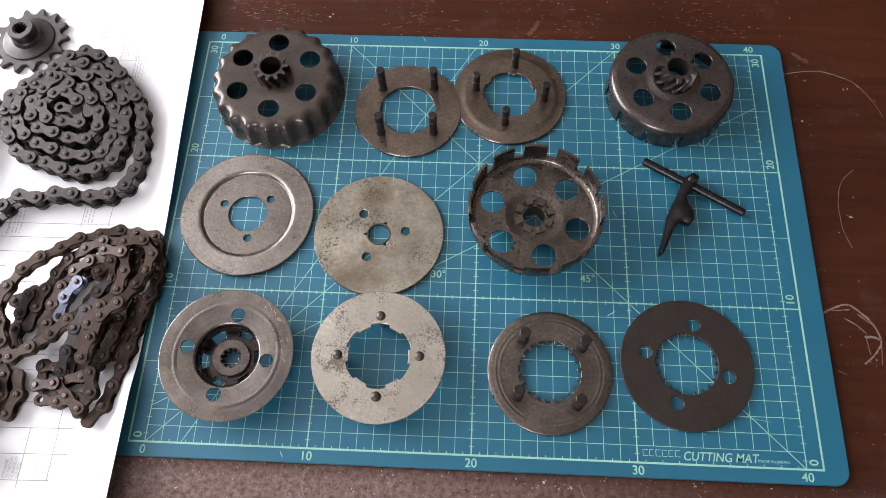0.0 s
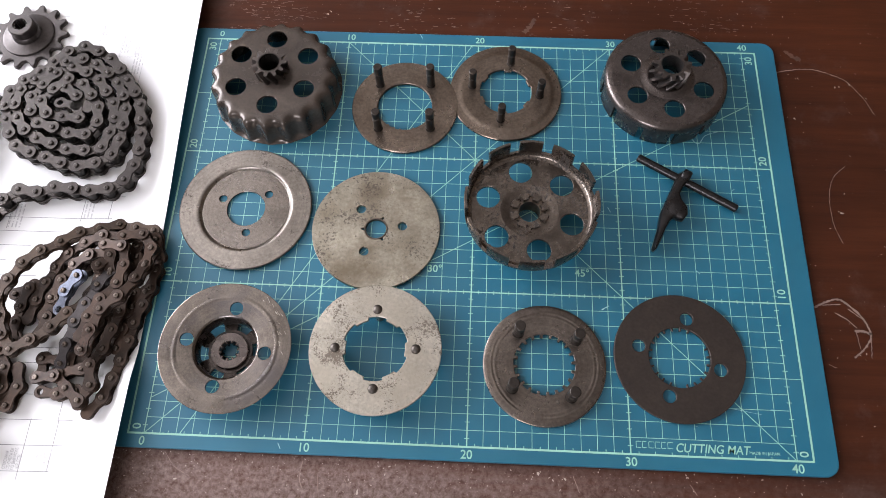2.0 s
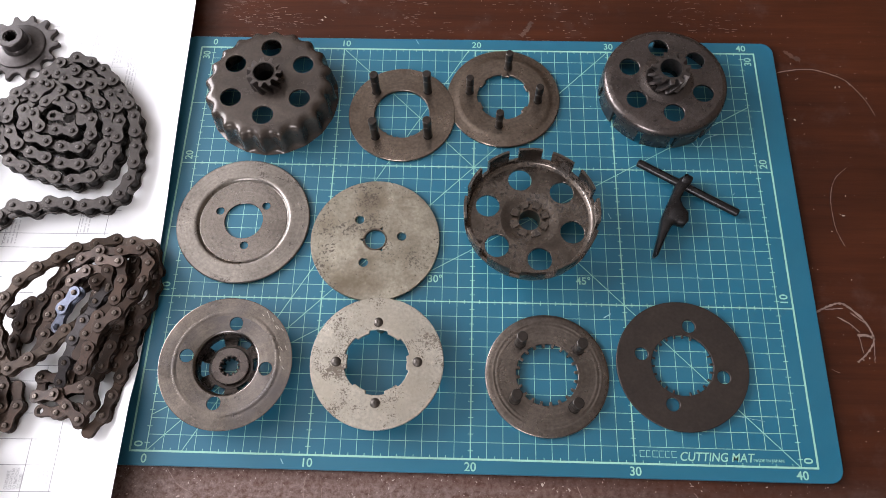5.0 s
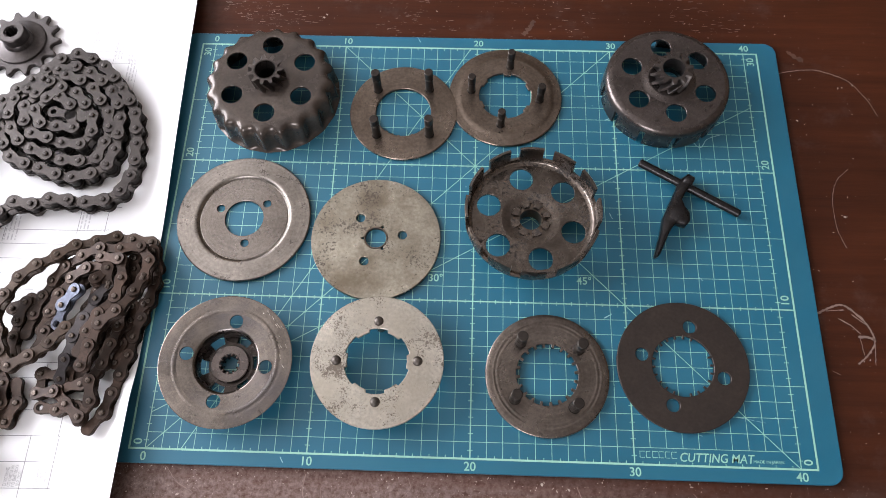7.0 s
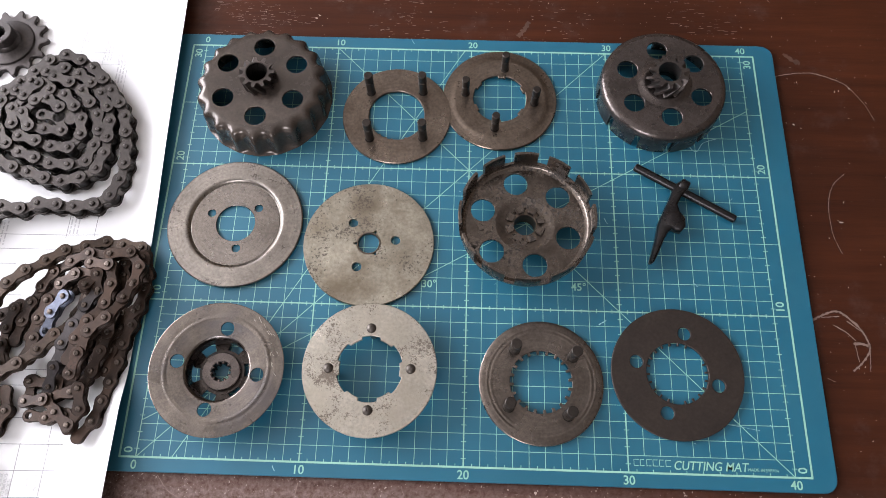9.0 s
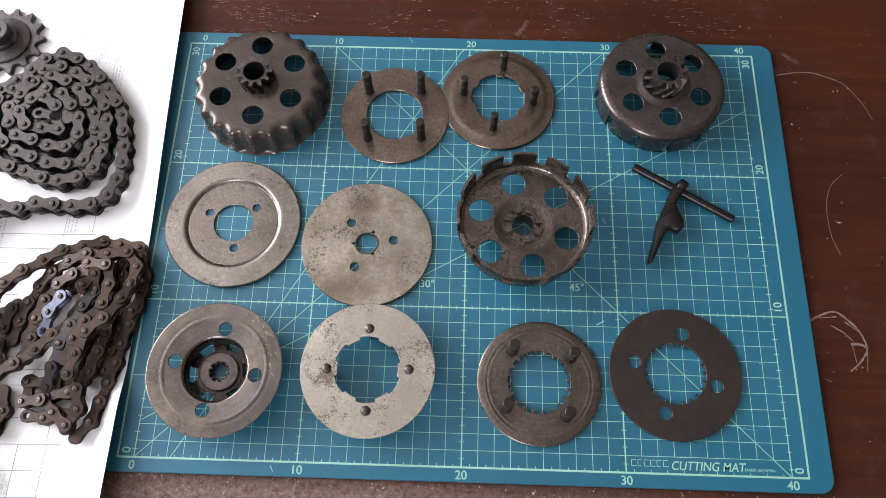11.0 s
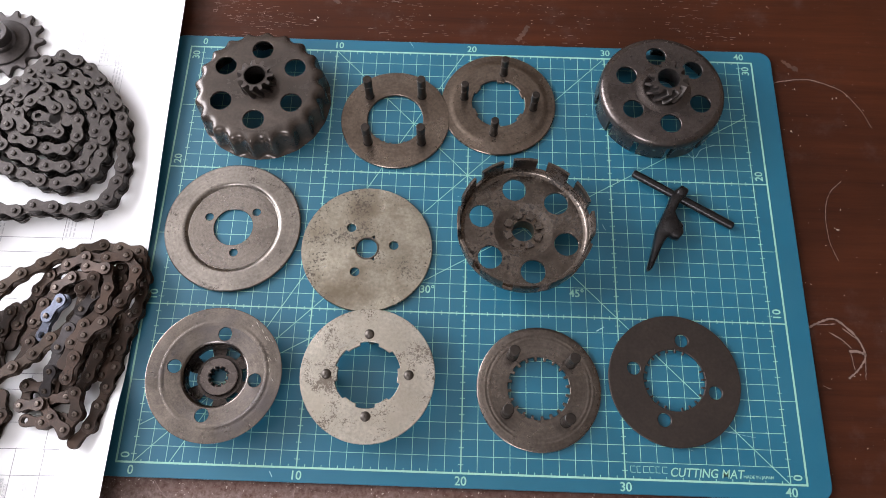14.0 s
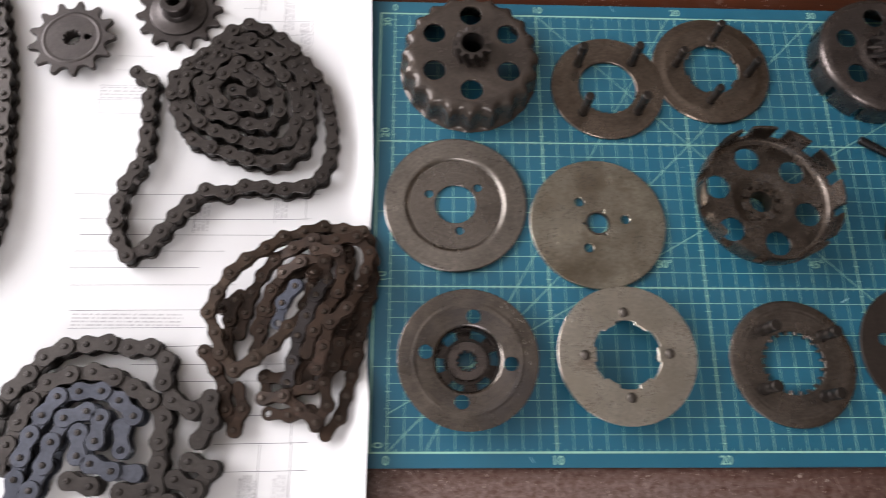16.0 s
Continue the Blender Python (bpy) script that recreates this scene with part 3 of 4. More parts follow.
for i, (a, b, c, d) in enumerate(((0, 0, 30, 30), (10, 30, 40, 0), (0, 2.2, 40, 2.2 + 40 * T30), (2.2, 0, 2.2 + 30 * T30, 30))):
    bm = bmesh.new()
    strip(bm, a, b, c, d, 0.045, MZ0, DZ + i * 0.0004)
    part("diagonal_line", bm, PRINT, mat_thing, smooth=0)
for x in (0, 10, 20, 30, 40):
    text_part("number", str(x), 0.74, x + (0.0 if x else -0.05), -0.47, 0.303, 0, PRINT, mat_thing, 0.009)
    text_part("number", str(x), 0.72, x + (0.1 if x else 0.0), 30.47, 0.303, 0, PRINT, mat_thing, 0.008)
for y, dy in ((0, 0.42), (10, 0.62), (20, 0.62), (30, -0.72)):
    text_part("number", str(y), 0.74, -0.5, y + dy, 0.303, 90, PRINT, mat_thing, 0.009)
    text_part("number", str(y), 0.74, 40.5, y + dy, 0.303, 90, PRINT, mat_thing, 0.009)
for body, x, y in (("30\u00b0", 17.5, 11.55), ("45\u00b0", 27.4, 11.6)):
    text_part("angle_mark", body, 0.72, x, y, 0.304, 0, PRINT, mat_thing, 0.009)
text_part("lettering", "CUTTING MAT", 0.74, 34.95, 0.47, 0.309, 0, PRINT, mat_thing, 0.006, 0.90, slant=0.22)
text_part("lettering", "MADE IN JAPAN", 0.26, 38.1, 0.36, 0.303, 0, PRINT, mat_thing, 0.0, 1.0)
bm = bmesh.new()
for i, (w, gap) in enumerate(((0.30, 0), (0.24, 0), (0.32, 0), (0.30, 0), (0.26, 0), (0.30, 0))):
    x = 30.35 + i * 0.385
    for a, b, c, d in ((0, 0, w, 0), (0, 0.36, w, 0.36), (0, 0, 0, 0.36)):
        strip(bm, x + a, 0.42 + b, x + c, 0.42 + d, 0.035, MZ0, 0.3045 + 0.0003 * (a + c > 0))
part("maker_mark", bm, PRINT, mat_thing, smooth=0)

for pts, w in (([(35.2, 22.9), (36.0, 21.9), (36.6, 22.6), (37.6, 23.0)], 0.06), ([(29.4, 24.0), (30.7, 24.7)], 0.07), ([(28.6, 9.1), (29.1, 9.4)], 0.08), ([(10.3, 8.3), (10.4, 7.7)], 0.05),
               ([(10.7, 8.3), (10.9, 7.7)], 0.05), ([(29.3, 16.6), (29.5, 16.2)], 0.05), ([(35.0, 12.1), (35.3, 11.8)], 0.05), ([(36.4, 3.0), (38.2, 2.7)], 0.03), ([(8.4, -0.25), (8.6, -0.6)], 0.05), ([(15.4, 31.0), (15.7, 30.5)], 0.05)):
    bm = bmesh.new()
    curve_strip(bm, pts, w, 0.3065, 0.01)
    part("cut_mark", bm, CUT, mat_thing, smooth=0)

rng = random.Random(11)
for _ in range(46):
    x, y = rng.uniform(19, 40.6), rng.uniform(1.5, 28)
    d, w = rng.uniform(0, 6.28), rng.choice((0.06, 0.1, 0.18, 0.3))
    bm = bmesh.new()
    curve_strip(bm, [(x, y), (x + w * math.cos(d), y + w * math.sin(d))], rng.uniform(0.02, 0.045), 0.3065, 0.01)
    part("cut_mark", bm, CUT, mat_thing, smooth=0)

# ---- printed paper under the chains ----
paper = thing("paper_sheet", 0, 0, 0, "white paper sheet with faint printed tables, lying over the mat's edge", "paper")


def ease(v):
    v = max(0.0, min(1.0, v))
    return v * v * (3 - 2 * v)


def paper_curl(y):
    """How far the free edge stands off the mat: pressed down where the chain lies on it."""
    return 1.15 - 0.95 * ease((y - 2.5) / 3.0) + 0.60 * ease((y - 13.0) / 5.0)


def paper_edge(y):
    return -1.38 + 0.28 * paper_curl(y) - 0.038 * max(0.0, y - 17) + 0.04 * math.sin(y * 0.22)


def paper_z(x, y):
    edge = ease((x - paper_edge(y) + 2.2) / 2.2)
    return 0.05 + 0.30 * ease((x + 8.0) / 5.0) + 0.012 * math.sin(x * 0.5 + y * 0.31) + paper_curl(y) * edge * edge


bm = bmesh.new()
NX, NY = 90, 80
grid = []
for k in range(2):
    grid.append([[bm.verts.new((x, y, paper_z(x, y) - 0.02 * k)) for x in (-36 + (paper_edge(y) + 36) * (i / NX) for i in range(NX + 1))]
                 for y in (-9 + 49 * j / NY for j in range(NY + 1))])
for j in range(NY):
    for i in range(NX):
        bm.faces.new((grid[0][j][i], grid[0][j][i + 1], grid[0][j + 1][i + 1], grid[0][j + 1][i]))
        bm.faces.new((grid[1][j][i], grid[1][j + 1][i], grid[1][j + 1][i + 1], grid[1][j][i + 1]))
for j in range(NY):
    bm.faces.new((grid[0][j][NX], grid[1][j][NX], grid[1][j + 1][NX], grid[0][j + 1][NX]))
part("sheet", bm, PAPER, paper, smooth=60)


def ink_line(bm, x0, y0, x1, y1, w):
    """A printed line that follows the sheet."""
    n = max(1, int(math.hypot(x1 - x0, y1 - y0) / 0.8))
    d = Vector((x1 - x0, y1 - y0)).normalized()
    nx, ny = -d.y * w / 2, d.x * w / 2
    prev = None
    for i in range(n + 1):
        x, y = x0 + (x1 - x0) * i / n, y0 + (y1 - y0) * i / n
        z = paper_z(x, y) + 0.008
        cur = (bm.verts.new((x + nx, y + ny, z)), bm.verts.new((x - nx, y - ny, z)))
        if prev:
            bm.faces.new((prev[0], cur[0], cur[1], prev[1]))
        prev = cur


for y, a, b in ((16.05, -20.4, -4.6), (14.35, -19.8, -5.2), (13.3, -19.6, -5.6), (12.2, -19.8, -10.5), (11.1, -20, -12), (10.0, -19.7, -9.6), (8.4, -19.5, -11.2), (7.3, -19.4, -11.2),
                (6.2, -13.4, -10.6), (5.1, -15.4, -4.6), (4.1, -12.9, -5), (2.1, -9.4, -4.9), (0.5, -10, -4.6), (-1.05, -9.5, -4.6), (-2.6, -9, -5.4), (-4.3, -9, -5.2)):
    bm = bmesh.new()
    ink_line(bm, a, y, b, y + 0.08, 0.034)
    part("printed_line", bm, INK, paper, smooth=0)
for y, a, b in ((29.3, -9.6, -5.8), (28.2, -8.1, -5.9), (30.35, -10.7, -9.6), (31.95, -13.2, -12.4), (24.0, -19.9, -16.9), (22.9, -19.9, -16.9), (21.9, -19.7, -16.6), (30.9, -20, -17.2), (26.3, -19, -16.6), (25.2, -19, -16.8)):
    bm = bmesh.new()
    ink_line(bm, a, y, b, y, 0.026)
    part("printed_line", bm, HEAD_INK, paper, smooth=0)
for x, a, b in ((-7.4, -3.1, 0.6), (-5.55, -2.6, 0.6), (-12.6, 13.5, 15.5), (-7.5, 14.2, 15.9), (-5.5, 14.3, 16.0), (-7.4, 4.1, 5.1), (-5.6, 0.5, 2.1)):
    bm = bmesh.new()
    ink_line(bm, x, a, x + 0.02, b, 0.034)
    part("printed_line", bm, INK, paper, smooth=0)
for x, a, b in ((-9.6, 29.2, 32.3), (-7.8, 28.2, 31.4), (-5.75, 25.4, 30.0), (-19.7, 20.7, 24.1), (-16.9, 21.9, 24.0)):
    bm = bmesh.new()
    ink_line(bm, x, a, x - 0.05, b, 0.026)
    part("printed_line", bm, HEAD_INK, paper, smooth=0)
# column headings, printed sideways
for x0, mat in ((-8.32, HEAD_INK), (-6.38, FAINT_INK)):
    for k, body in enumerate(("\u0421\u041f\u0418\u0421\u0410\u041d\u0418\u0415", "\u0421\u041e \u0421\u0427\u0415\u0422\u0410 \u0411\u041a", "\u041f\u041e \u0412\u042b\u041f\u0418\u0421\u041a\u0415", "(\u0414\u0420. \u041e\u0421\u0411)")):
        wide = (1.15, 1.3, 1.3, 1.0)[k]
        text_part("column_heading", body, 0.27, x0 + 0.27 * k, -2.5 + wide / 2, paper_z(x0 + 0.27 * k, -1.8) + 0.012, 90, mat, paper, 0.0, 0.72)
bm = bmesh.new()
rng = random.Random(9)


def text_block(x0, y0, x1, y1, pitch, upright=False):
    """Rows of unreadable small print as short bars."""
    if upright:
        x = x0
        while x < x1:
            y = y0
            while y < y1:
                d = rng.uniform(0.1, 0.5)
                ink_line(bm, x, y, x, min(y + d, y1), 0.10)
                y += d + rng.uniform(0.06, 0.14)
            x += pitch
    else:
        y = y0
        while y < y1:
            x = x0
            while x < x1:
                d = rng.uniform(0.1, 0.55)
                ink_line(bm, x, y, min(x + d, x1), y, 0.10)
                x += d + rng.uniform(0.06, 0.16)
            y += pitch


for b in ((-19.3, 7.5, -12.6, 8.3, 0.22), (-19.7, 23.05, -17.0, 23.9, 0.26)):
    text_block(*b)
for b in ((-9.5, 30.2, -9.0, 31.6, 0.26), (-7.7, 28.6, -7.1, 30.9, 0.24), (-6.5, 26.6, -5.9, 28.6, 0.24), (-6.6, 28.4, -6.0, 29.2, 0.24), (-12.5, 13.6, -11.6, 15.4, 0.26), (-7.3, 14.5, -6.6, 15.8, 0.26), (-15.1, 12.3, -14.2, 13.8, 0.26)):
    text_block(*b, True)
tagged(part("printed_text", bm, FAINT_INK, paper, "rows of small grey print", smooth=0), kind="stuff")

# ---- machine parts on the mat ----
MAT_TOP = 0.305


def stud(parent, x, y, z0, z1, r, mat, lean=0.0, cap=True):
    """A turned stud with a snap-ring groove below its chamfered head and a collar at its foot."""
    p = [(0, z0), (r + 0.05, z0), (r + 0.04, z0 + 0.06), (r, z0 + 0.12), (r, z1 - 0.80), (r - 0.04, z1 - 0.77), (r - 0.04, z1 - 0.70),
         (r + 0.01, z1 - 0.67), (r + 0.01, z1 - 0.035), (r - 0.03, z1), (0, z1)]
    ob = part("stud", lathe(bmesh.new(), p, 28, closed=False), mat, parent, smooth=25)
    ob.matrix_local = pose(x * CM, y * CM, 0)
    return ob


def helical_gear(parent, z0, z1, root, tip, count, twist, bore, mat, phase=0.0):
    """A short helical pinion with an open bore."""
    g = part("pinion", prism(bmesh.new(), toothed(root, tip, count, 0.60, phase, soft=0.55), z0, z1, twist, 8, hole=bore), mat, parent, "helical toothed pinion", smooth=30)
    return g


def ring_holes(r, count, hole, phase, n=40):
    return [circle(hole, n, r * math.cos(radians(phase + 360 / count * k)), r * math.sin(radians(phase + 360 / count * k))) for k in range(count)]


# fluted drum with pinion, open side down
drum = thing("clutch_drum", 5.15, 25.42, MAT_TOP, "black fluted steel drum with six holes and a pinion", "clutch drum", turn=0)
H = 2.36
LOBES = 20


def flute(base, depth, phase=0.3):
    return lambda a: base + depth * (math.cos(LOBES * a + phase) + 0.12 * math.cos(2 * (LOBES * a + phase)))


bm = bmesh.new()
levels = [(0.0, 4.70, 0.02), (0.06, 4.74, 0.02), (0.12, 4.66, 0.06), (0.20, 4.56, 0.11), (0.5, 4.49, 0.15), (1.3, 4.46, 0.165), (1.65, 4.44, 0.165), (1.90, 4.40, 0.16), (2.07, 4.33, 0.15), (2.19, 4.23, 0.135),
          (2.28, 4.09, 0.11), (2.34, 3.92, 0.075), (H, 3.76, 0.035), (H + 0.003, 3.63, 0.008)]
rows = []
N = 240
for z, r, d in levels:
    rows.append([bm.verts.new((x, y, z)) for x, y in polar(flute(r, d), N)])
for z, r, d in reversed(levels[:-1]):
    rows.append([bm.verts.new((x, y, max(0.0, z - 0.16 if z > 0.3 else z))) for x, y in polar(flute(r - 0.16, d), N)])
for a, b in zip(rows, rows[1:]):
    if a is rows[len(levels) - 1]:
        continue
    for i in range(N):
        bm.faces.new((a[i], a[(i + 1) % N], b[(i + 1) % N], b[i]))
for i in range(N):
    bm.faces.new((rows[-1][i], rows[-1][(i + 1) % N], rows[0][(i + 1) % N], rows[0][i]))
part("fluted_wall", bm, BLACK, drum, smooth=50)
bm = slab(bmesh.new(), polar(flute(3.64, 0.008), N), ring_holes(2.82, 6, 0.74, 30) + [circle(2.02, 72)], H - 0.16, H + 0.003, 0.012, True)
lathe(bm, [(2.035, H + 0.003), (2.0, H + 0.004), (1.9, H + 0.002), (1.5, H - 0.002), (1.2, H - 0.008), (0.76, H - 0.008), (0.76, H - 0.16), (2.035, H - 0.16)], 72)
part("face_plate", bm, BLACK, drum, "worn black plate with six round holes", smooth=8)
helical_gear(drum, H - 0.02, H + 1.05, 0.90, 1.24, 11, -30, 0.74, PINION)
part("bore_sleeve", lathe(bmesh.new(), [(0.80, H + 0.9), (0.80, H + 1.055), (0.73, H + 1.055), (0.73, 0.3), (0.80, 0.3)], 48), STUD, drum)


def basket(name, label, z_flip, x, y, z, turn, mat, phase, ring=2.95, hole=0.80, bore=0.62, deep=1.57, half=10.5):
    """A pressed clutch basket: holed plate, rounded shoulder, wall of twelve tabs, hub. Built with its open side up."""
    b = thing(name, x, y, z, label, "clutch basket", turn=turn)
    if z_flip:
        b.matrix_world = pose(x * CM, y * CM, z * CM, 180, 0, turn)
    bm = slab(bmesh.new(), circle(3.92, 120), ring_holes(ring, 6, hole, phase) + [circle(1.95, 72)], 0.0, 0.2, 0.012, True)
    part("plate", bm, mat, b, "plate with six round holes")
    prof = [(3.915, 0.0), (4.12, 0.03), (4.28, 0.12), (4.38, 0.27), (4.42, 0.50), (4.42, 0.62), (4.24, 0.62), (4.24, 0.50), (4.20, 0.36), (4.10, 0.25), (3.915, 0.2)]
    part("shoulder", lathe(bmesh.new(), prof, 120), mat, b, smooth=50)
    for k in range(12):
        a = 30 * k
        prof = [(4.42, 0.6), (4.45, deep - 0.05), (4.42, deep), (4.26, deep), (4.24, deep - 0.05), (4.24, 0.6)]
        part("tab", lathe(bmesh.new(), prof, 8, True, a - half, a + half), mat, b)
    inside = [(1.96, 0.2), (1.8, 0.18), (1.55, 0.12), (1.35, 0.085), (1.2, 0.08)]
    outside = [(1.1, -0.05), (1.25, -0.08), (1.36, -0.14), (1.46, -0.15), (1.58, -0.10), (1.72, -0.03), (1.96, 0.0)]
    hub = inside + [(bore, 0.08), (bore, -0.05)] + outside
    part("hub", lathe(bmesh.new(), hub, 72), mat, b)
    return b


open_b = basket("clutch_basket", "brown-grey steel basket lying open side up with upright tabs", False, 23.75, 15.45, 1.55, 0, BASKET, 102, bore=1.18, deep=1.92)
for k in range(8):
    prof = [(0.80, 0.10), (0.84, 0.21), (1.30, 0.21), (1.36, 0.085), (1.20, 0.075), (1.20, -0.2), (0.80, -0.2)]
    part("claw", lathe(bmesh.new(), prof, 6, True, 45 * k + 5, 45 * k + 33), BASKET, open_b, "worn claw round the bore", smooth=30)
# Added dark ring that stands in for the shade in the claw gaps.
part("bore_ring", lathe(bmesh.new(), [(0.86, -0.06), (1.24, -0.06), (1.24, -0.22), (0.86, -0.22)], 48), HOLLOW_SHADE, open_b, "dark ring added to stand in for shade below the claws")
helical_gear(open_b, -1.245, -0.01, 0.95, 1.25, 11, 14, 0.74, DARK)

shut_b = basket("clutch_basket", "dark brown steel basket lying tabs down, pinion on top", True, 33.58, 26.22, MAT_TOP + 2.01, 19, BASKET_DARK, 42, 2.74, 0.72, 0.78, 2.01, 12.4)
helical_gear(shut_b, -1.38, -0.16, 0.97, 1.36, 11, 36, 0.78, PINION, 0.2)
part("bore_sleeve", lathe(bmesh.new(), [(0.84, -1.1), (0.84, -1.30), (0.80, -1.32), (0.77, -1.30), (0.77, 0.2), (0.90, 0.2)], 48), BASKET_DARK, shut_b)

# plates with studs
plate_b = thing("stud_plate", 14.69, 24.19, MAT_TOP, "round dark steel plate with four upright studs near its opening", "clutch plate", "studded clutch plates")
bm = slab(bmesh.new(), circle(3.9, 120), [toothed(2.0, 1.93, 26, 0.4, skip=[k for k in range(26) if k not in (17, 18, 19, 21)])], 0.0, 0.24, 0.04)
part("ring_plate", bm, DARK, plate_b)
for k in range(4):
    a = radians(47 + 90 * k)
    stud(plate_b, 2.68 * math.cos(a), 2.68 * math.sin(a), 0.235, 2.45, 0.30, STUD)

plate_c = thing("stud_plate", 22.11, 25.72, MAT_TOP, "dark steel plate with a raised rim, notched opening and four studs", "clutch plate", "studded clutch plates")
bm = slab(bmesh.new(), circle(3.2, 120), [toothed(1.93, 1.77, 6, 0.30, radians(85), soft=0.1)], 0.12, 0.34, 0.02, True)
lathe(bm, [(3.195, 0.34), (3.35, 0.33), (3.5, 0.27), (3.65, 0.23), (4.09, 0.21), (4.14, 0.16), (4.15, 0.09), (4.12, 0.0), (4.0, 0.0), (3.4, 0.08), (3.195, 0.12)], 120)
part("ring_plate", bm, DARK, plate_c)
for k in range(4):
    a = radians(82 + 90 * k)
    stud(plate_c, 2.52 * math.cos(a), 2.52 * math.sin(a), 0.335, 2.15, 0.27, STUD)

plate_k = thing("stud_plate", 24.78, 5.25, MAT_TOP, "dark steel plate with turned rim grooves, inner teeth and four studs", "clutch plate", "studded clutch plates")
bm = slab(bmesh.new(), circle(3.05, 120), [toothed(1.97, 1.73, 20, 0.34, 0.1, soft=0.25)], 0.06, 0.30, 0.02, True)
lathe(bm, [(3.045, 0.30), (3.12, 0.312), (3.20, 0.315), (3.26, 0.292), (3.32, 0.295), (3.38, 0.312), (3.44, 0.31), (3.49, 0.288), (3.56, 0.292), (3.64, 0.272), (3.84, 0.265), (3.90, 0.22), (3.92, 0.12), (3.88, 0.0), (3.6, 0.0), (3.045, 0.06)], 120)
part("ring_plate", bm, SLATE, plate_k)
for k, a in enumerate((130, 39, -142, -51)):
    a = radians(a)
    stud(plate_k, 2.6 * math.cos(a), 2.6 * math.sin(a), 0.295, 2.05, 0.335, STUD)

# pale pitted plate standing on its own studs
plate_j = thing("rivet_plate", 14.12, 5.50, MAT_TOP, "pale pitted steel plate with four rivet heads and a notched opening", "clutch plate")
bm = slab(bmesh.new(), circle(4.14, 128), [toothed(2.04, 1.86, 6, 0.46, 0.0, soft=0.12)], 1.50, 1.72, 0.03)
part("ring_plate", bm, PALE, plate_j)
for k in range(4):
    a = radians(91 + 90 * k)
    m = pose(2.52 * math.cos(a) * CM, 2.52 * math.sin(a) * CM, 0)
    part("rivet_head", lathe(bmesh.new(), [(0, 1.89), (0.04, 1.89), (0.06, 1.91), (0.16, 1.89), (0.25, 1.83), (0.31, 1.735), (0.31, 1.715), (0, 1.715)], 28, False), RIVET, plate_j, "dark domed rivet head", m=m)
    part("stud", lathe(bmesh.new(), [(0, 0), (0.27, 0), (0.3, 0.05), (0.3, 1.52), (0, 1.52)], 24, False), DARK, plate_j, m=m)

# flat dark plate
plate_l = thing("friction_plate", 33.36, 6.06, MAT_TOP, "flat matt dark brown plate with four holes and inner teeth", "clutch plate")
holes = [circle(0.42, 36, 2.62 * math.cos(radians(a)), 2.62 * math.sin(radians(a))) for a in (76, 165, -16, -108)]
bm = slab(bmesh.new(), circle(4.16, 128), [toothed(1.95, 1.74, 22, 0.24, 0.05, skip=(2, 3, 16))] + holes, 0.06, 0.27, 0.03)
part("ring_plate", bm, DULL, plate_l)
for k in range(3):
    part("spacer_foot", lathe(bmesh.new(), [(0, 0), (0.2, 0), (0.2, 0.07), (0, 0.07)], 16, False), DULL, plate_l, m=pose(3.4 * math.cos(2.1 * k) * CM, 3.4 * math.sin(2.1 * k) * CM, 0))

# dished plate
plate_e = thing("dished_plate", 4.13, 15.48, MAT_TOP, "grey steel disc with a sunk middle and rust-speckled rim", "clutch plate")
bm = slab(bmesh.new(), circle(2.98, 120), ring_holes(1.85, 3, 0.27, 38, 28) + [circle(1.32, 64)], 0.0, 0.16, 0.02, True)
part("sunk_middle", bm, SMOOTH, plate_e, "smooth sunk middle with three holes")
lathe_p = [(2.975, 0.16), (3.0, 0.135), (3.04, 0.13), (3.075, 0.15), (3.10, 0.19), (3.15, 0.25), (3.20, 0.295), (3.28, 0.325), (3.40, 0.335), (3.52, 0.33), (3.75, 0.325), (4.54, 0.315), (4.60, 0.27), (4.60, 0.14), (4.5, 0.10), (3.6, 0.16), (3.36, 0.2), (3.26, 0.08), (3.15, 0.01), (2.975, 0.0)]
part("rim", lathe(bmesh.new(), lathe_p, 128), GREY, plate_e, "raised grey rim speckled with rust", smooth=22)

# flat spotted disc
plate_f = thing("spotted_disc", 13.33, 14.24, MAT_TOP, "flat bare steel disc stained with brown spots", "clutch plate")
bore = []
for i in range(72):
    a = 2 * math.pi * i / 72
    notch = min(abs((a - b + math.pi) % (2 * math.pi) - math.pi) for b in (radians(182), radians(302), radians(62)))
    r = 0.80 + (0.20 if notch < 0.06 else 0.0)
    bore.append((r * math.cos(a), r * math.sin(a)))
bm = slab(bmesh.new(), circle(4.4, 128), ring_holes(1.83, 3, 0.31, 8, 28) + [bore], 0.0, 0.26, 0.03)
part("disc", bm, SPOTTED, plate_f)
part("bore_bush", lathe(bmesh.new(), [(0.79, 0.02), (0.79, 0.28), (0.72, 0.28), (0.70, 0.24), (0.70, 0.02)], 48), DARK, plate_f)

# cup plate with splined hub
plate_i = thing("cup_plate", 4.72, 5.24, MAT_TOP, "brushed dark steel plate with a deep windowed cup and splined hub", "clutch plate")
holes = [circle(0.42, 36, 2.53 * math.cos(radians(a)), 2.53 * math.sin(radians(a))) for a in (82, -7, 171, -99)]
bm = slab(bmesh.new(), circle(3.02, 120), holes + [circle(2.06, 96)], 1.52, 1.675, 0.012, True)
for v in bm.verts:
    v.co.z -= 0.12 * max(0.0, (3.02 - math.hypot(v.co.x, v.co.y)) / 0.96) ** 1.5
part("inner_flange", bm, BRUSHED, plate_i, "sunk flange with four holes")
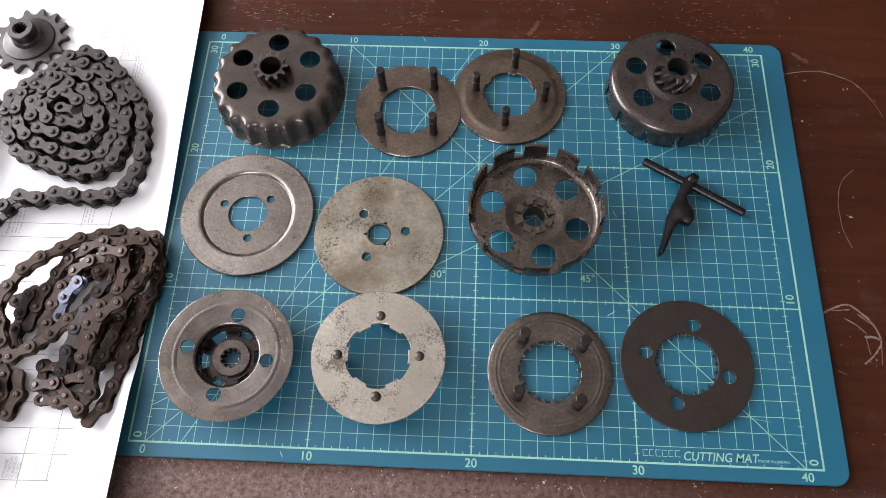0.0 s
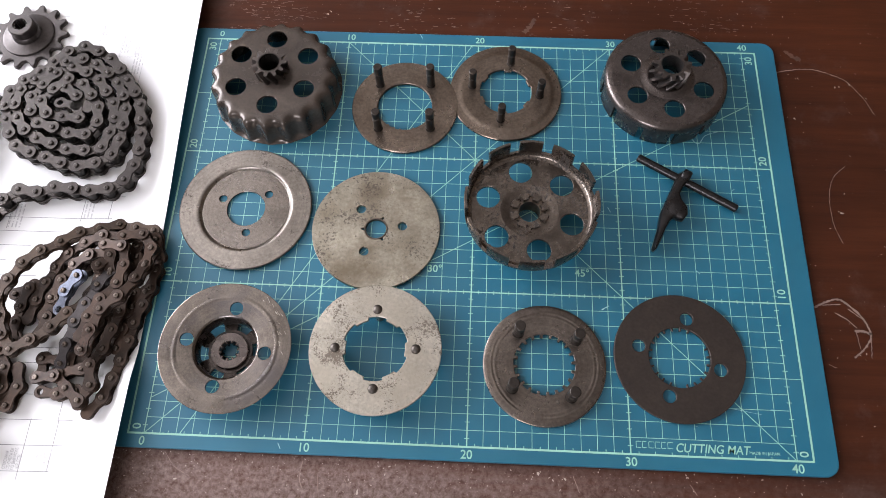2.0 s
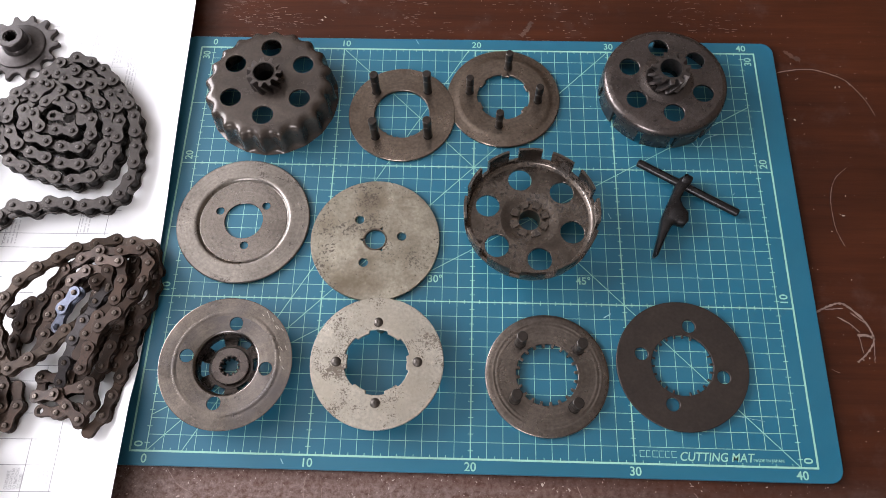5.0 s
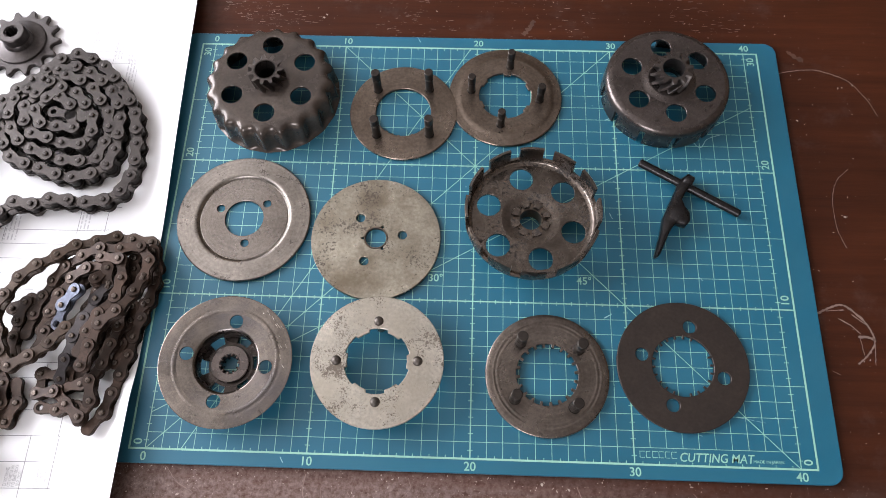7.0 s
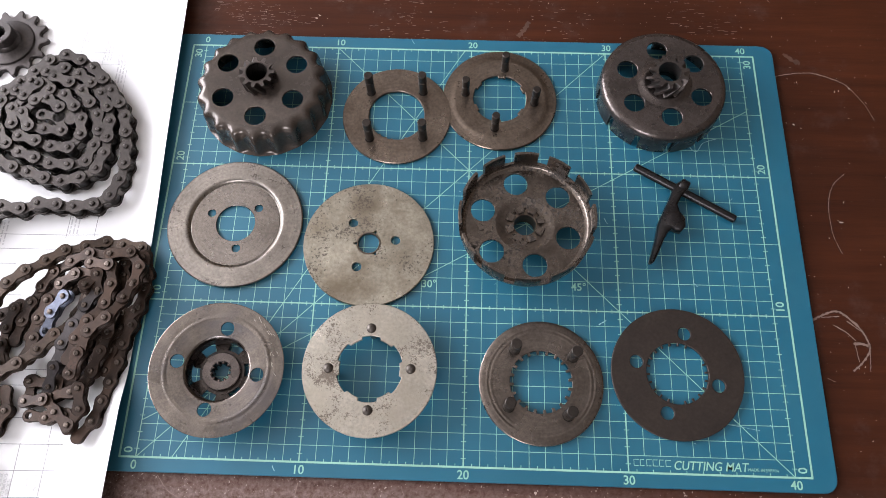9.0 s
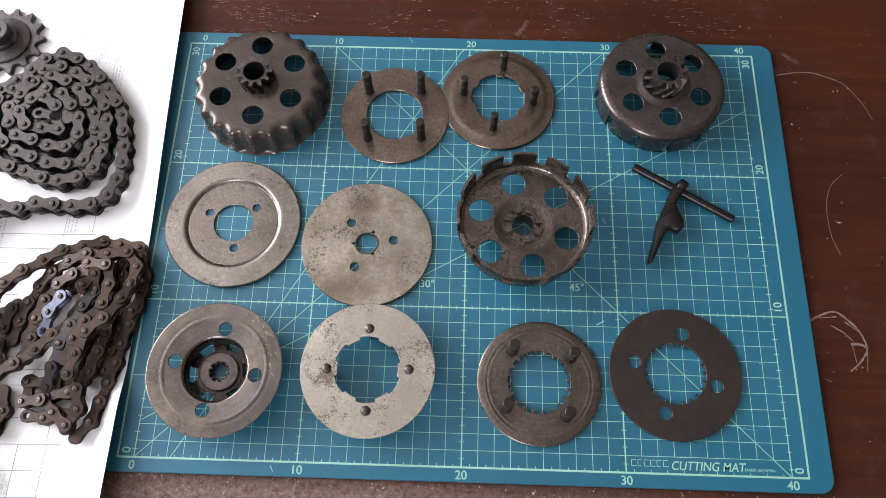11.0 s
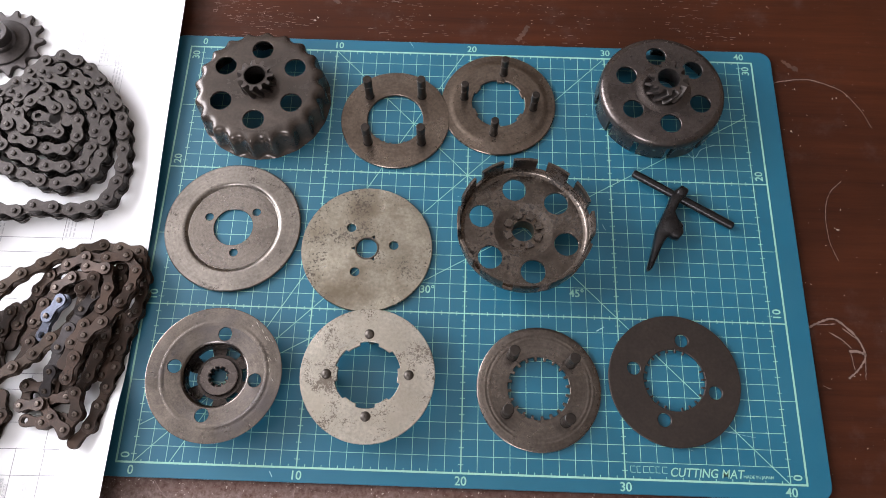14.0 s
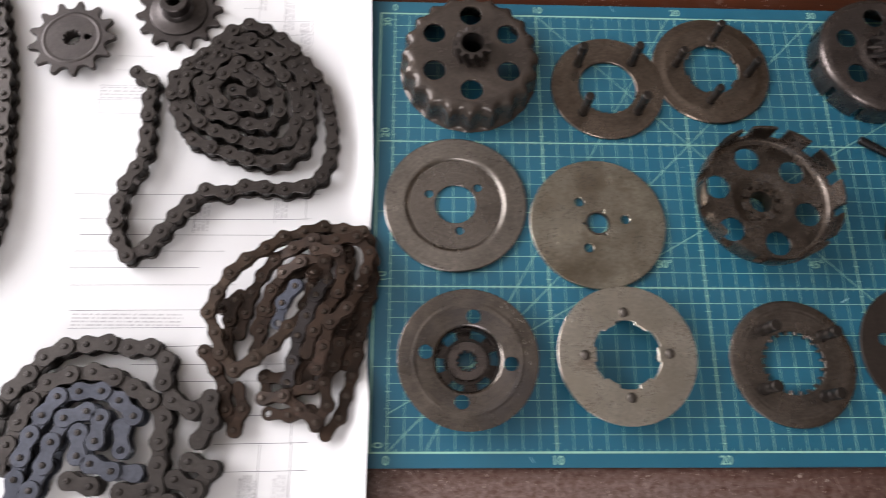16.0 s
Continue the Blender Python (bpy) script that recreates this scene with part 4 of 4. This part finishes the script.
part("outer_flange", lathe(bmesh.new(), [(3.015, 1.675), (3.07, 1.678), (3.14, 1.702), (3.22, 1.712), (3.30, 1.700), (3.36, 1.688), (3.44, 1.692), (3.52, 1.702), (3.64, 1.700), (4.13, 1.702), (4.16, 1.69), (4.16, 1.65), (4.14, 1.63), (3.2, 1.60), (3.015, 1.52)], 128), BRUSHED, plate_i, smooth=22)
lip = [(2.07, 1.555), (1.99, 1.515), (1.94, 1.45), (1.915, 1.36), (1.90, 1.24), (1.96, 1.24), (2.0, 1.36), (2.07, 1.40)]
part("cup_lip", lathe(bmesh.new(), lip, 96), BRUSHED, plate_i, "rounded lip of the cup", smooth=60)
cup = [(1.90, 1.245), (1.88, 1.0), (1.84, 0.62), (1.90, 0.62), (1.955, 1.245)]
part("cup_wall", lathe(bmesh.new(), cup, 96), BASKET_DARK, plate_i, "dark wall of the cup", smooth=50)
for k in range(6):
    a = 126 + 60 * k
    # Lower wall, spokes and hub ring: the cup's depth shade is in their colour.
    part("cup_wall", lathe(bmesh.new(), [(1.90, 0.63), (1.86, 0.0), (1.78, 0.0), (1.84, 0.63)], 10, True, a + 15, a + 45), HOLLOW_SHADE, plate_i)
    part("spoke", lathe(bmesh.new(), [(1.2, 0.42), (1.83, 0.36), (1.83, 0.16), (1.2, 0.22)], 10, True, a + 16, a + 46), HOLLOW_SHADE, plate_i)
bm = prism(bmesh.new(), circle(1.40, 72), 0.16, 0.44, hole=1.15)
part("hub_ring", bm, HOLLOW_SHADE, plate_i)
bm = slab(bmesh.new(), circle(1.20, 72), [toothed(0.62, 0.48, 10, 0.45, 0.2, soft=0.3)], 0.0, 0.72, 0.05)
part("splined_hub", bm, BASKET_DARK, plate_i, "round hub with a splined hole")

rng = random.Random(7)
for k in range(16):
    a, r = rng.uniform(-0.35, 1.05), rng.uniform(3.35, 4.0)
    x, y = r * math.cos(a), r * math.sin(a)
    d = rng.uniform(1.9, 2.5)
    w = rng.uniform(0.12, 0.45)
    if math.hypot(x + w * math.cos(d), y + w * math.sin(d)) > 4.05 or math.hypot(x + w * math.cos(d), y + w * math.sin(d)) < 3.35:
        continue
    bm = bmesh.new()
    strip(bm, x, y, x + w * math.cos(d), y + w * math.sin(d), rng.uniform(0.012, 0.026), 1.70, 1.7185)
    part("scratch", bm, PALE, plate_i, "bright fine scratch", smooth=0)

# shift lever: rod through the eye of a forged finger
lever = thing("lever", 34.4, 17.6, MAT_TOP, "black forged lever finger with a round rod through its eye", "lever")


def rod_between(bm, a, b, r, n=24, ch=0.05):
    a, b = Vector(a), Vector(b)
    d = (b - a).normalized()
    u = d.orthogonal().normalized()
    w = d.cross(u)
    rows = []
    L = (b - a).length
    for s, k in ((0, r - ch), (ch, r), (L - ch, r), (L, r - ch)):
        rows.append([bm.verts.new(a + d * s + (u * math.cos(6.28318 * i / n) + w * math.sin(6.28318 * i / n)) * k) for i in range(n)])
    for p, q in zip(rows, rows[1:]):
        for i in range(n):
            bm.faces.new((p[i], p[(i + 1) % n], q[(i + 1) % n], q[i]))
    bm.faces.new(rows[0])
    bm.faces.new(rows[-1])
    return bm


LX, LY = 34.4, 17.6
part("rod", rod_between(bmesh.new(), (31.46 - LX, 20.29 - LY, 0.60), (38.1 - LX, 16.62 - LY, 0.34), 0.29, ch=0.08), LEVER, lever)
finger = [(34.61, 19.30), (34.19, 19.0), (33.87, 18.4), (33.63, 17.84), (33.10, 16.78), (32.73, 15.95), (32.51, 14.96), (32.18, 13.99), (31.95, 13.27), (32.06, 13.14), (32.24, 13.24),
          (32.59, 13.93), (32.95, 14.74), (33.29, 15.35), (33.58, 15.61), (33.83, 15.45), (34.12, 15.34), (34.41, 15.67), (34.47, 16.33), (34.20, 16.82), (34.10, 17.39), (34.46, 18.08), (34.90, 18.51), (34.95, 19.0)]
finger = [(x - LX, y - LY) for x, y in finger]
bm = slab(bmesh.new(), finger, [], 0.25, 1.08, 0.15)
for v in bm.verts:
    along = (v.co.y + 4.35) / 6.0
    v.co.z += 0.25 * (1 - along) - 0.15 + 0.22 * (v.co.x + 0.4 - 0.38 * v.co.y)
part("finger", bm, LEVER, lever, smooth=60)
part("rib", rod_between(bmesh.new(), (32.2 - LX, 13.5 - LY, 1.02), (33.45 - LX, 15.95 - LY, 0.98), 0.085, 12), LEVER, lever)
bm = lathe(bmesh.new(), [(0.30, -0.3), (0.46, -0.3), (0.53, -0.2), (0.53, 0.2), (0.46, 0.3), (0.30, 0.3)], 40)
d = Vector((6.45, -3.68, -0.26)).normalized()
part("eye", bm, LEVER, lever, m=Matrix.Translation((0.30 * CM, 1.25 * CM, 0.58 * CM)) @ d.to_track_quat("Z", "Y").to_matrix().to_4x4())

# ---- sprockets ----


def sprocket_teeth(root, tip, count, phase=0.0):
    """Pointed teeth with round seats between them."""
    pts = []
    for k in range(count):
        for f, r in ((-0.07, tip), (0.07, tip), (0.16, tip - 0.16), (0.26, root + 0.14), (0.38, root + 0.02), (0.5, root), (0.62, root + 0.02), (0.74, root + 0.14), (0.84, tip - 0.16)):
            a = phase + 2 * math.pi * (k + f) / count
            pts.append((r * math.cos(a), r * math.sin(a)))
    return pts


spr = thing("sprocket", -15.08, 29.70, 0.06, "dark steel chain sprocket with a tall splined hub", "sprocket", "sprockets on the paper")
bm = slab(bmesh.new(), sprocket_teeth(2.40, 3.0, 14, 0.12), [toothed(0.52, 0.42, 10, 0.5)], 0.0, 0.38, 0.05)
part("toothed_wheel", bm, SPROCKET, spr)
part("hub", lathe(bmesh.new(), [(2.0, 0.375), (1.95, 0.5), (1.75, 0.55), (1.25, 0.57), (1.12, 0.65), (1.06, 0.9), (0.98, 1.0), (0.98, 1.62), (0.92, 1.70), (0.56, 1.70), (0.52, 1.66), (0.52, 0.375)], 72), SPROCKET, spr, smooth=30)
part("spline", slab(bmesh.new(), circle(0.535, 60), [toothed(0.50, 0.42, 10, 0.5)], 0.4, 1.62, 0.01), SPROCKET, spr)

spr2 = thing("sprocket", -21.87, 27.12, 0.06, "flat dark steel chain sprocket with a splined hole", "sprocket", "sprockets on the paper")
bm = slab(bmesh.new(), sprocket_teeth(2.32, 2.92, 13, 0.05), [toothed(0.58, 0.47, 10, 0.5), circle(0.22, 20, 1.05, 0.1)], 0.5, 0.86, 0.05)
part("toothed_wheel", bm, SPROCKET, spr2)
part("raised_ring", lathe(bmesh.new(), [(2.0, 0.855), (1.94, 0.89), (1.80, 0.89), (1.72, 0.86), (1.72, 0.855)], 72), SPROCKET, spr2)
part("boss", lathe(bmesh.new(), [(0.60, 0.0), (1.45, 0.0), (1.5, 0.05), (1.5, 0.51), (0.60, 0.51)], 48), SPROCKET, spr2, "round boss below the wheel")

# ---- roller chains ----
PITCH = 1.27


def link_outline(r, waist, n=9):
    """The waisted outline of a chain plate over one pitch."""
    pts = []
    for i in range(n + 1):
        a = radians(-120 + 240 * i / n)
        pts.append((PITCH + r * math.cos(a), r * math.sin(a)))
    pts.append((PITCH / 2, waist))
    for i in range(n + 1):
        a = radians(60 + 240 * i / n)
        pts.append((r * math.cos(a), r * math.sin(a)))
    pts.append((PITCH / 2, -waist))
    return pts


def link_meshes(tall, r, waist, thick, mat, pin_mat, hold):
    """The pieces of one kind of chain, built once: outer plates, inner plates, pin, roller."""
    gap = 0.02
    out = {}
    t = thick
    for name, shrink, levels in (("outer_link", 0.0, ((0.12, 0.12 + t), (tall - 0.12 - t, tall - 0.12))),
                                 ("inner_link", 0.02, ((0.12 + t + gap, 0.12 + 2 * t + gap), (tall - 0.12 - 2 * t - gap, tall - 0.12 - t - gap)))):
        bm = bmesh.new()
        for a, b in levels:
            slab(bm, link_outline(r - shrink, waist), [], a, b, 0.025)
        out[name] = part(name, bm, mat, hold, smooth=30)
    bm = bmesh.new()
    for a, b in ((0.12 + t + gap, 0.12 + 2 * t + gap), (tall - 0.12 - 2 * t - gap, tall - 0.12 - t - gap)):
        slab(bm, link_outline(r - 0.02, waist), [circle(0.2, 16, PITCH, 0)], a, b, 0.025)
    out["end_link"] = part("end_link", bm, mat, hold, "last link with an open pin hole", smooth=30)
    out["pin"] = part("pin", lathe(bmesh.new(), [(0, 0), (0.15, 0), (0.18, 0.04), (0.18, tall - 0.05), (0.145, tall - 0.01), (0.06, tall), (0.045, tall - 0.02), (0, tall - 0.02)], 14, False), pin_mat, hold, smooth=40)
    out["roller"] = part("roller", lathe(bmesh.new(), [(0.385, 0.14 + 2 * t + gap), (0.385, tall - 0.14 - 2 * t - gap), (0.2, tall - 0.14 - 2 * t - gap), (0.2, 0.14 + 2 * t + gap)], 18), ROLLER, hold, smooth=40)
    return out


def lay_chain(name, runs, tall, r, waist, thick, mat, pin_mat, label, dress=(), open_runs=()):
    """Lays links of one pitch along smooth runs of control points (x, y, base height)."""
    chain = thing(name, 0, 0, 0, label, "roller chain", "roller chains on the paper")
    first = True
    for n, run in enumerate(runs):
        other = dict(dress).get(n)
        pts = smooth_path(run, PITCH)
        for i, (a, b) in enumerate(zip(pts, pts[1:])):
            d = b - a
            m = Matrix.Translation(a * CM) @ Euler((0, -math.atan2(d.z, math.hypot(d.x, d.y)), math.atan2(d.y, d.x))).to_matrix().to_4x4()
            kind = "outer_link" if i % 2 == 0 else "inner_link"
            if n in open_runs and i == len(pts) - 2:
                kind = "end_link"
            if first:
                proto = link_meshes(tall, r, waist, thick, mat, pin_mat, chain)
                first = False
                used = set()
            if kind in used:
                link = share(kind, proto[kind], chain, m)
            else:
                link = proto[kind]
                link.matrix_local = m
                used.add(kind)
            if other:
                link.material_slots[0].link = "OBJECT"
                link.material_slots[0].material = other
            sub = "pin" if kind == "outer_link" else "roller"
            for x in ((0.0,) if kind == "end_link" else (0.0, PITCH)):
                mm = pose(x * CM, 0, 0)
                if sub in used:
                    share(sub, proto[sub], link, mm)
                else:
                    proto[sub].parent = link
                    proto[sub].matrix_local = mm
                    used.add(sub)
    for kind, ob in proto.items():
        if kind not in used:
            bpy.data.objects.remove(ob)
    return chain


def flat(pts, z):
    return [(x, y, z) for x, y in pts]


PZ = 0.07
tail = [(-17, 24.3), (-16.1, 24.9), (-15.9, 23.6), (-16, 22.4), (-15.9, 20.9), (-15.9, 18.1), (-16.7, 16.5), (-17.1, 14.6), (-16.7, 12.5), (-15.6, 11.3), (-14.7, 12.4), (-13.1, 14.6), (-11.6, 16), (-10.3, 15.8), (-9, 16.3), (-7.5, 16.1), (-6, 16.1), (-4.6, 16.8)]
loop_1 = [(-4, 18.2), (-3.9, 19.5), (-4, 20.6), (-4.3, 22), (-4.6, 23.2), (-5.3, 24.4), (-6.1, 25.4), (-7, 26.5), (-8, 27.4), (-9.1, 27.9), (-10.2, 28.2), (-11, 27.7), (-11.8, 26.8), (-12.6, 25.9), (-13.4, 25.2), (-14.1, 24.6), (-14.6, 23.7), (-14.5, 22.5), (-14, 21.3), (-13.5, 20.3), (-12.7, 19.3), (-11.7, 18.9), (-10.6, 18.6), (-9.5, 18.2), (-8.5, 17.9), (-7.2, 18.1), (-6, 18.7), (-5.5, 19.7)]
loop_2 = [(-5.5, 21.1), (-5.5, 22.4), (-5.9, 23.7), (-6.5, 24.8), (-7.5, 25.8), (-8.5, 26.5), (-9.6, 27), (-10.6, 26.9), (-11.5, 26.3), (-12.4, 25.4), (-13.3, 24.6), (-13.9, 23.7), (-13.7, 22.3), (-13, 21.3), (-12.2, 20.4), (-11.3, 20), (-10.1, 19.6), (-8.9, 19.2), (-7.7, 19.2), (-6.6, 19.5)]
loop_3 = [(-6.3, 20.8), (-6.2, 21.9), (-6.6, 23.3), (-7.5, 24.4), (-8.3, 25.4), (-9.3, 25.9), (-10.5, 26.3), (-11.5, 25.6), (-12.3, 24.5), (-12.8, 23.5), (-12.5, 22.3), (-11.9, 21.4), (-10.8, 21.1), (-9.8, 20.7), (-8.7, 20.5), (-7.7, 20.7)]
loop_4 = [(-7.4, 22), (-7.8, 23.2), (-8.6, 24.1), (-9.4, 24.9), (-10.4, 25.2), (-11.2, 24.4), (-12, 23.4), (-11.6, 22.4), (-10.6, 21.9), (-9.4, 22), (-8.4, 21.8), (-8.9, 22.9), (-10, 23), (-11.3, 23.4)]
core = [(-10.5, 24.5), (-9.5, 23.8), (-8.4, 22.8)]
lay_chain("chain", [flat(tail + loop_1 + loop_2 + loop_3 + loop_4, PZ), flat(core, PZ - 0.03)], 1.42, 0.49, 0.31, 0.15, CHAIN_BLACK, CHAIN_BLACK, "black oiled roller chain coiled flat in a spiral on paper", (), (0,))

rim = [(-1.7, 13.3, 0.4), (-3.2, 13.5, 0.4), (-4.5, 13.6, 0.4), (-5.6, 13.1, 0.65), (-6.8, 12.7, 0.8), (-7.8, 11.8, 1.05), (-8.8, 11.1, 1.24), (-9.6, 10.2, 1.34), (-10.2, 9, 1.34), (-10.6, 7.8, 1.3), (-10.1, 6.8, 1.2), (-9.7, 5.6, 1.2), (-9.1, 4.5, 1.2), (-7.9, 5.1, 1.24), (-6.8, 5.9, 1.2), (-6.1, 6.9, 1.05), (-5.2, 7.9, 0.8), (-4.3, 8.7, 0.45)]
second = [(-1.4, 10.4, 1.31), (-1.2, 11.7, 1.3), (-2, 12.7, 1.2), (-3.2, 12.5, 1.21), (-4.5, 12.6, 1.15), (-5.7, 12.1, 0.99), (-6.9, 11.6, 0.59), (-7.9, 10.4, 0.19), (-8.4, 9.4, 0.07), (-8.7, 8.1, 0.07), (-9, 6.8, 0.07), (-9.2, 5.6, 0.08)]
second_end = [(-1.4, 10.4, 1.31), (-1.7, 9.2, 1.76), (-2.4, 8, 2.06), (-3.4, 7.1, 1.95), (-3.6, 5.9, 2.04), (-3.9, 4.8, 1.82), (-4.5, 3.5, 1.57)]
third = [(-4.4, 11.9, 1.15), (-2.8, 11.6, 1.36), (-2.8, 10.4, 1.26), (-3, 9.1, 1.26), (-3.7, 8.1, 1.44), (-4.3, 7, 1.3), (-4.7, 5.8, 1.16), (-5, 4.6, 0.73)]
fourth = [(-3.8, 10.1, 0.84), (-4.4, 9, 1), (-4.8, 7.9, 1.06), (-5.3, 6.6, 1.01), (-5.5, 5.4, 0.89), (-5.8, 4.2, 0.39)]
fifth = [(-3.8, 10.1, 0.84), (-3.8, 11.3, 1.14), (-5.1, 11.3, 1.05), (-6.4, 10.6, 0.62), (-7.1, 9.6, 0.47), (-7.6, 8.4, 0.24), (-8, 7.2, 0.07), (-8.2, 6, 0.07)]
blue_stem = [(-3.9, 11.2, 0.84), (-4.6, 10.3, 1.19), (-5.4, 9.6, 1.61)]
blue = [(-5.4, 9.6, 1.61), (-6.2, 8.6, 1.28), (-6.5, 7.5, 1.01)]
inner_bend = [(-9.1, 9.2, 0.07), (-10.2, 8.5, 0.07)]
inner_left = [(-9.3, 9, 0.19), (-9.6, 7.8, 0.07), (-9.7, 6.6, 0.08), (-9.5, 5.4, 0.08)]
low_right = [(-2.5, 8.6, 0.76), (-2.6, 7.3, 0.86), (-2.8, 6.1, 0.96), (-3.1, 4.9, 0.95), (-3.7, 3.7, 1.03), (-3.4, 2.5, 0.93), (-4.3, 1.4, 0.59), (-5.1, 2.5, 0.57), (-6.2, 3.3, 0.43), (-7.6, 3, 0.08), (-7.2, 4.3, 0.09), (-5.9, 4.2, 0.18)]
far_right = [(-1.3, 12.8, 0.85), (-1.1, 11.9, 0.38), (-1, 10.6, 0.38), (-1.1, 9.4, 0.39), (-1.4, 8.1, 0.39), (-1.7, 6.9, 0.39), (-1.8, 5.7, 0.39), (-2, 4.7, 0.39), (-2.4, 3.1, 0.38), (-2.7, 2, 0.37), (-3.5, 1, 0.36)]
open_end = [(-4.4, 2.3, 0.31), (-5.5, 2.1, 0.22), (-6.8, 2.2, 0.12)]
feet = [(-10.9, 5.8, 0.09), (-10.2, 4.8, 0.09), (-9.6, 3.8, 0.09), (-9.4, 2.6, 0.09), (-8.9, 1.3, 0.09), (-7.8, 1, 0.09), (-8.3, 2.2, 0.08), (-8.7, 3.5, 0.08), (-9.3, 4.7, 0.08)]
under_a = [(-2.1, 8.8, 0.39), (-2.3, 7.5, 0.39), (-2.4, 6.3, 0.39), (-2.5, 5.1, 0.38)]
under_b = [(-4.7, 9.8, 0.31), (-5.1, 8.8, 0.27), (-5.3, 7.5, 0.24), (-5.1, 6.3, 0.26)]
under_c = [(-2.6, 12.1, 0.39), (-2.7, 10.8, 0.39), (-2.7, 9.5, 0.39)]
under_d = [(-4.4, 3.7, 0.31), (-5.4, 3.5, 0.23), (-6.4, 3.2, 0.14)]
lower = [[(x + 0.3, y - 0.25, 0.38 if x > -5 else 0.16) for x, y, z in run] for run in (second_end[1:], third[1:], fourth, fifth[2:])]
rusty = [rim, second, second_end, third, fourth, fifth, blue_stem, blue, inner_bend, inner_left, low_right, far_right, open_end, feet, under_a, under_b, under_c, under_d, *lower]
lay_chain("chain", rusty, 0.86, 0.435, 0.275, 0.12, CHAIN_RUST, PIN_WORN, "rusty brown roller chain piled in a loose tangle on paper",
          ((0, CHAIN_TAN), (7, BLUE_LINK), (4, CHAIN_SHEEN)), (7, 12))

big_1 = [(-22.5, 1.2), (-22.3, 2.1), (-21.9, 2.9), (-21.4, 3.5), (-20.6, 4.4), (-19.8, 5.4), (-18.7, 6), (-17.5, 6.1), (-16.3, 6.2), (-15, 5.9), (-13.7, 5.9), (-12.8, 5), (-12.9, 3.9), (-12.3, 2.9), (-11.2, 2.3), (-10.1, 3), (-10, 1.8), (-10.6, 0.7), (-11.6, 0.9)]
big_2 = [(-21.5, -0.8), (-21.3, -0.1), (-21, 0.9), (-20.6, 2), (-20.1, 3.1), (-19.3, 4), (-18, 4.4), (-16.7, 4.5), (-15.5, 4.1), (-14.4, 3.5), (-13.4, 2.8), (-12.6, 1.7), (-12.8, 0.4), (-12.7, -0.9), (-12.7, -2.2), (-13.1, -3.2)]
big_3 = [(-20.4, -2.7), (-20.4, -1.6), (-20.3, -0.5), (-20, 0.8), (-19.5, 1.9), (-19.1, 2.9), (-17.9, 3.3), (-16.7, 3.5), (-15.3, 2.9), (-14.5, 2.2), (-13.7, 1.1)]
big_4 = [(-19.9, -3.2), (-19.6, -2.3), (-19.2, -1.3), (-18.8, -0.1), (-18.6, 1.2), (-17.9, 2.2), (-16.9, 2.3)]
big_end = [(-11, -0.5), (-9.7, -1), (-10.5, -2), (-11.7, -1.5), (-11.6, -0.3)]
inner = [[(-15, 1.4), (-15.2, 0.2), (-13.8, 0)],
         [(-16.2, 1.9), (-16.3, 0.7)],
         [(-17.3, 1.1), (-17.2, -0.2)],
         [(-16.4, -0.6), (-15.2, -1), (-14, -1.1)],
         [(-17.5, -1.5), (-16.2, -1.8)],
         [(-13.3, -2.1), (-14.7, -2.1), (-15.7, -2.8)],
         [(-11.9, -2.7), (-10.7, -3.2)]]
lay_chain("chain", [flat(p, PZ) for p in (big_1, big_2, big_end, big_3, big_4, *inner)], 1.45, 0.55, 0.37, 0.16, CHAIN_GREY, CHAIN_GREY, "dark grey wide roller chain lying coiled on paper", [(n, CHAIN_BLUED) for n in (3, 4, 5, 6, 7, 8)], (5,))

far = [(-27.4, 31.0), (-26.7, 28.4), (-25.9, 25.6), (-25.3, 22.4), (-24.9, 19.0), (-24.6, 16.0), (-24.6, 13.2), (-25.4, 11.0), (-27.0, 9.8)]
far_2 = [(-28.6, 30.5), (-27.6, 26.6), (-26.6, 22.6), (-26.1, 18.6), (-25.9, 15.0), (-27.0, 12.0)]
lay_chain("chain", [flat(far, PZ), flat(far_2, PZ)], 1.42, 0.49, 0.34, 0.15, CHAIN_BLACK, CHAIN_BLACK, "black roller chain in a long curve on paper")
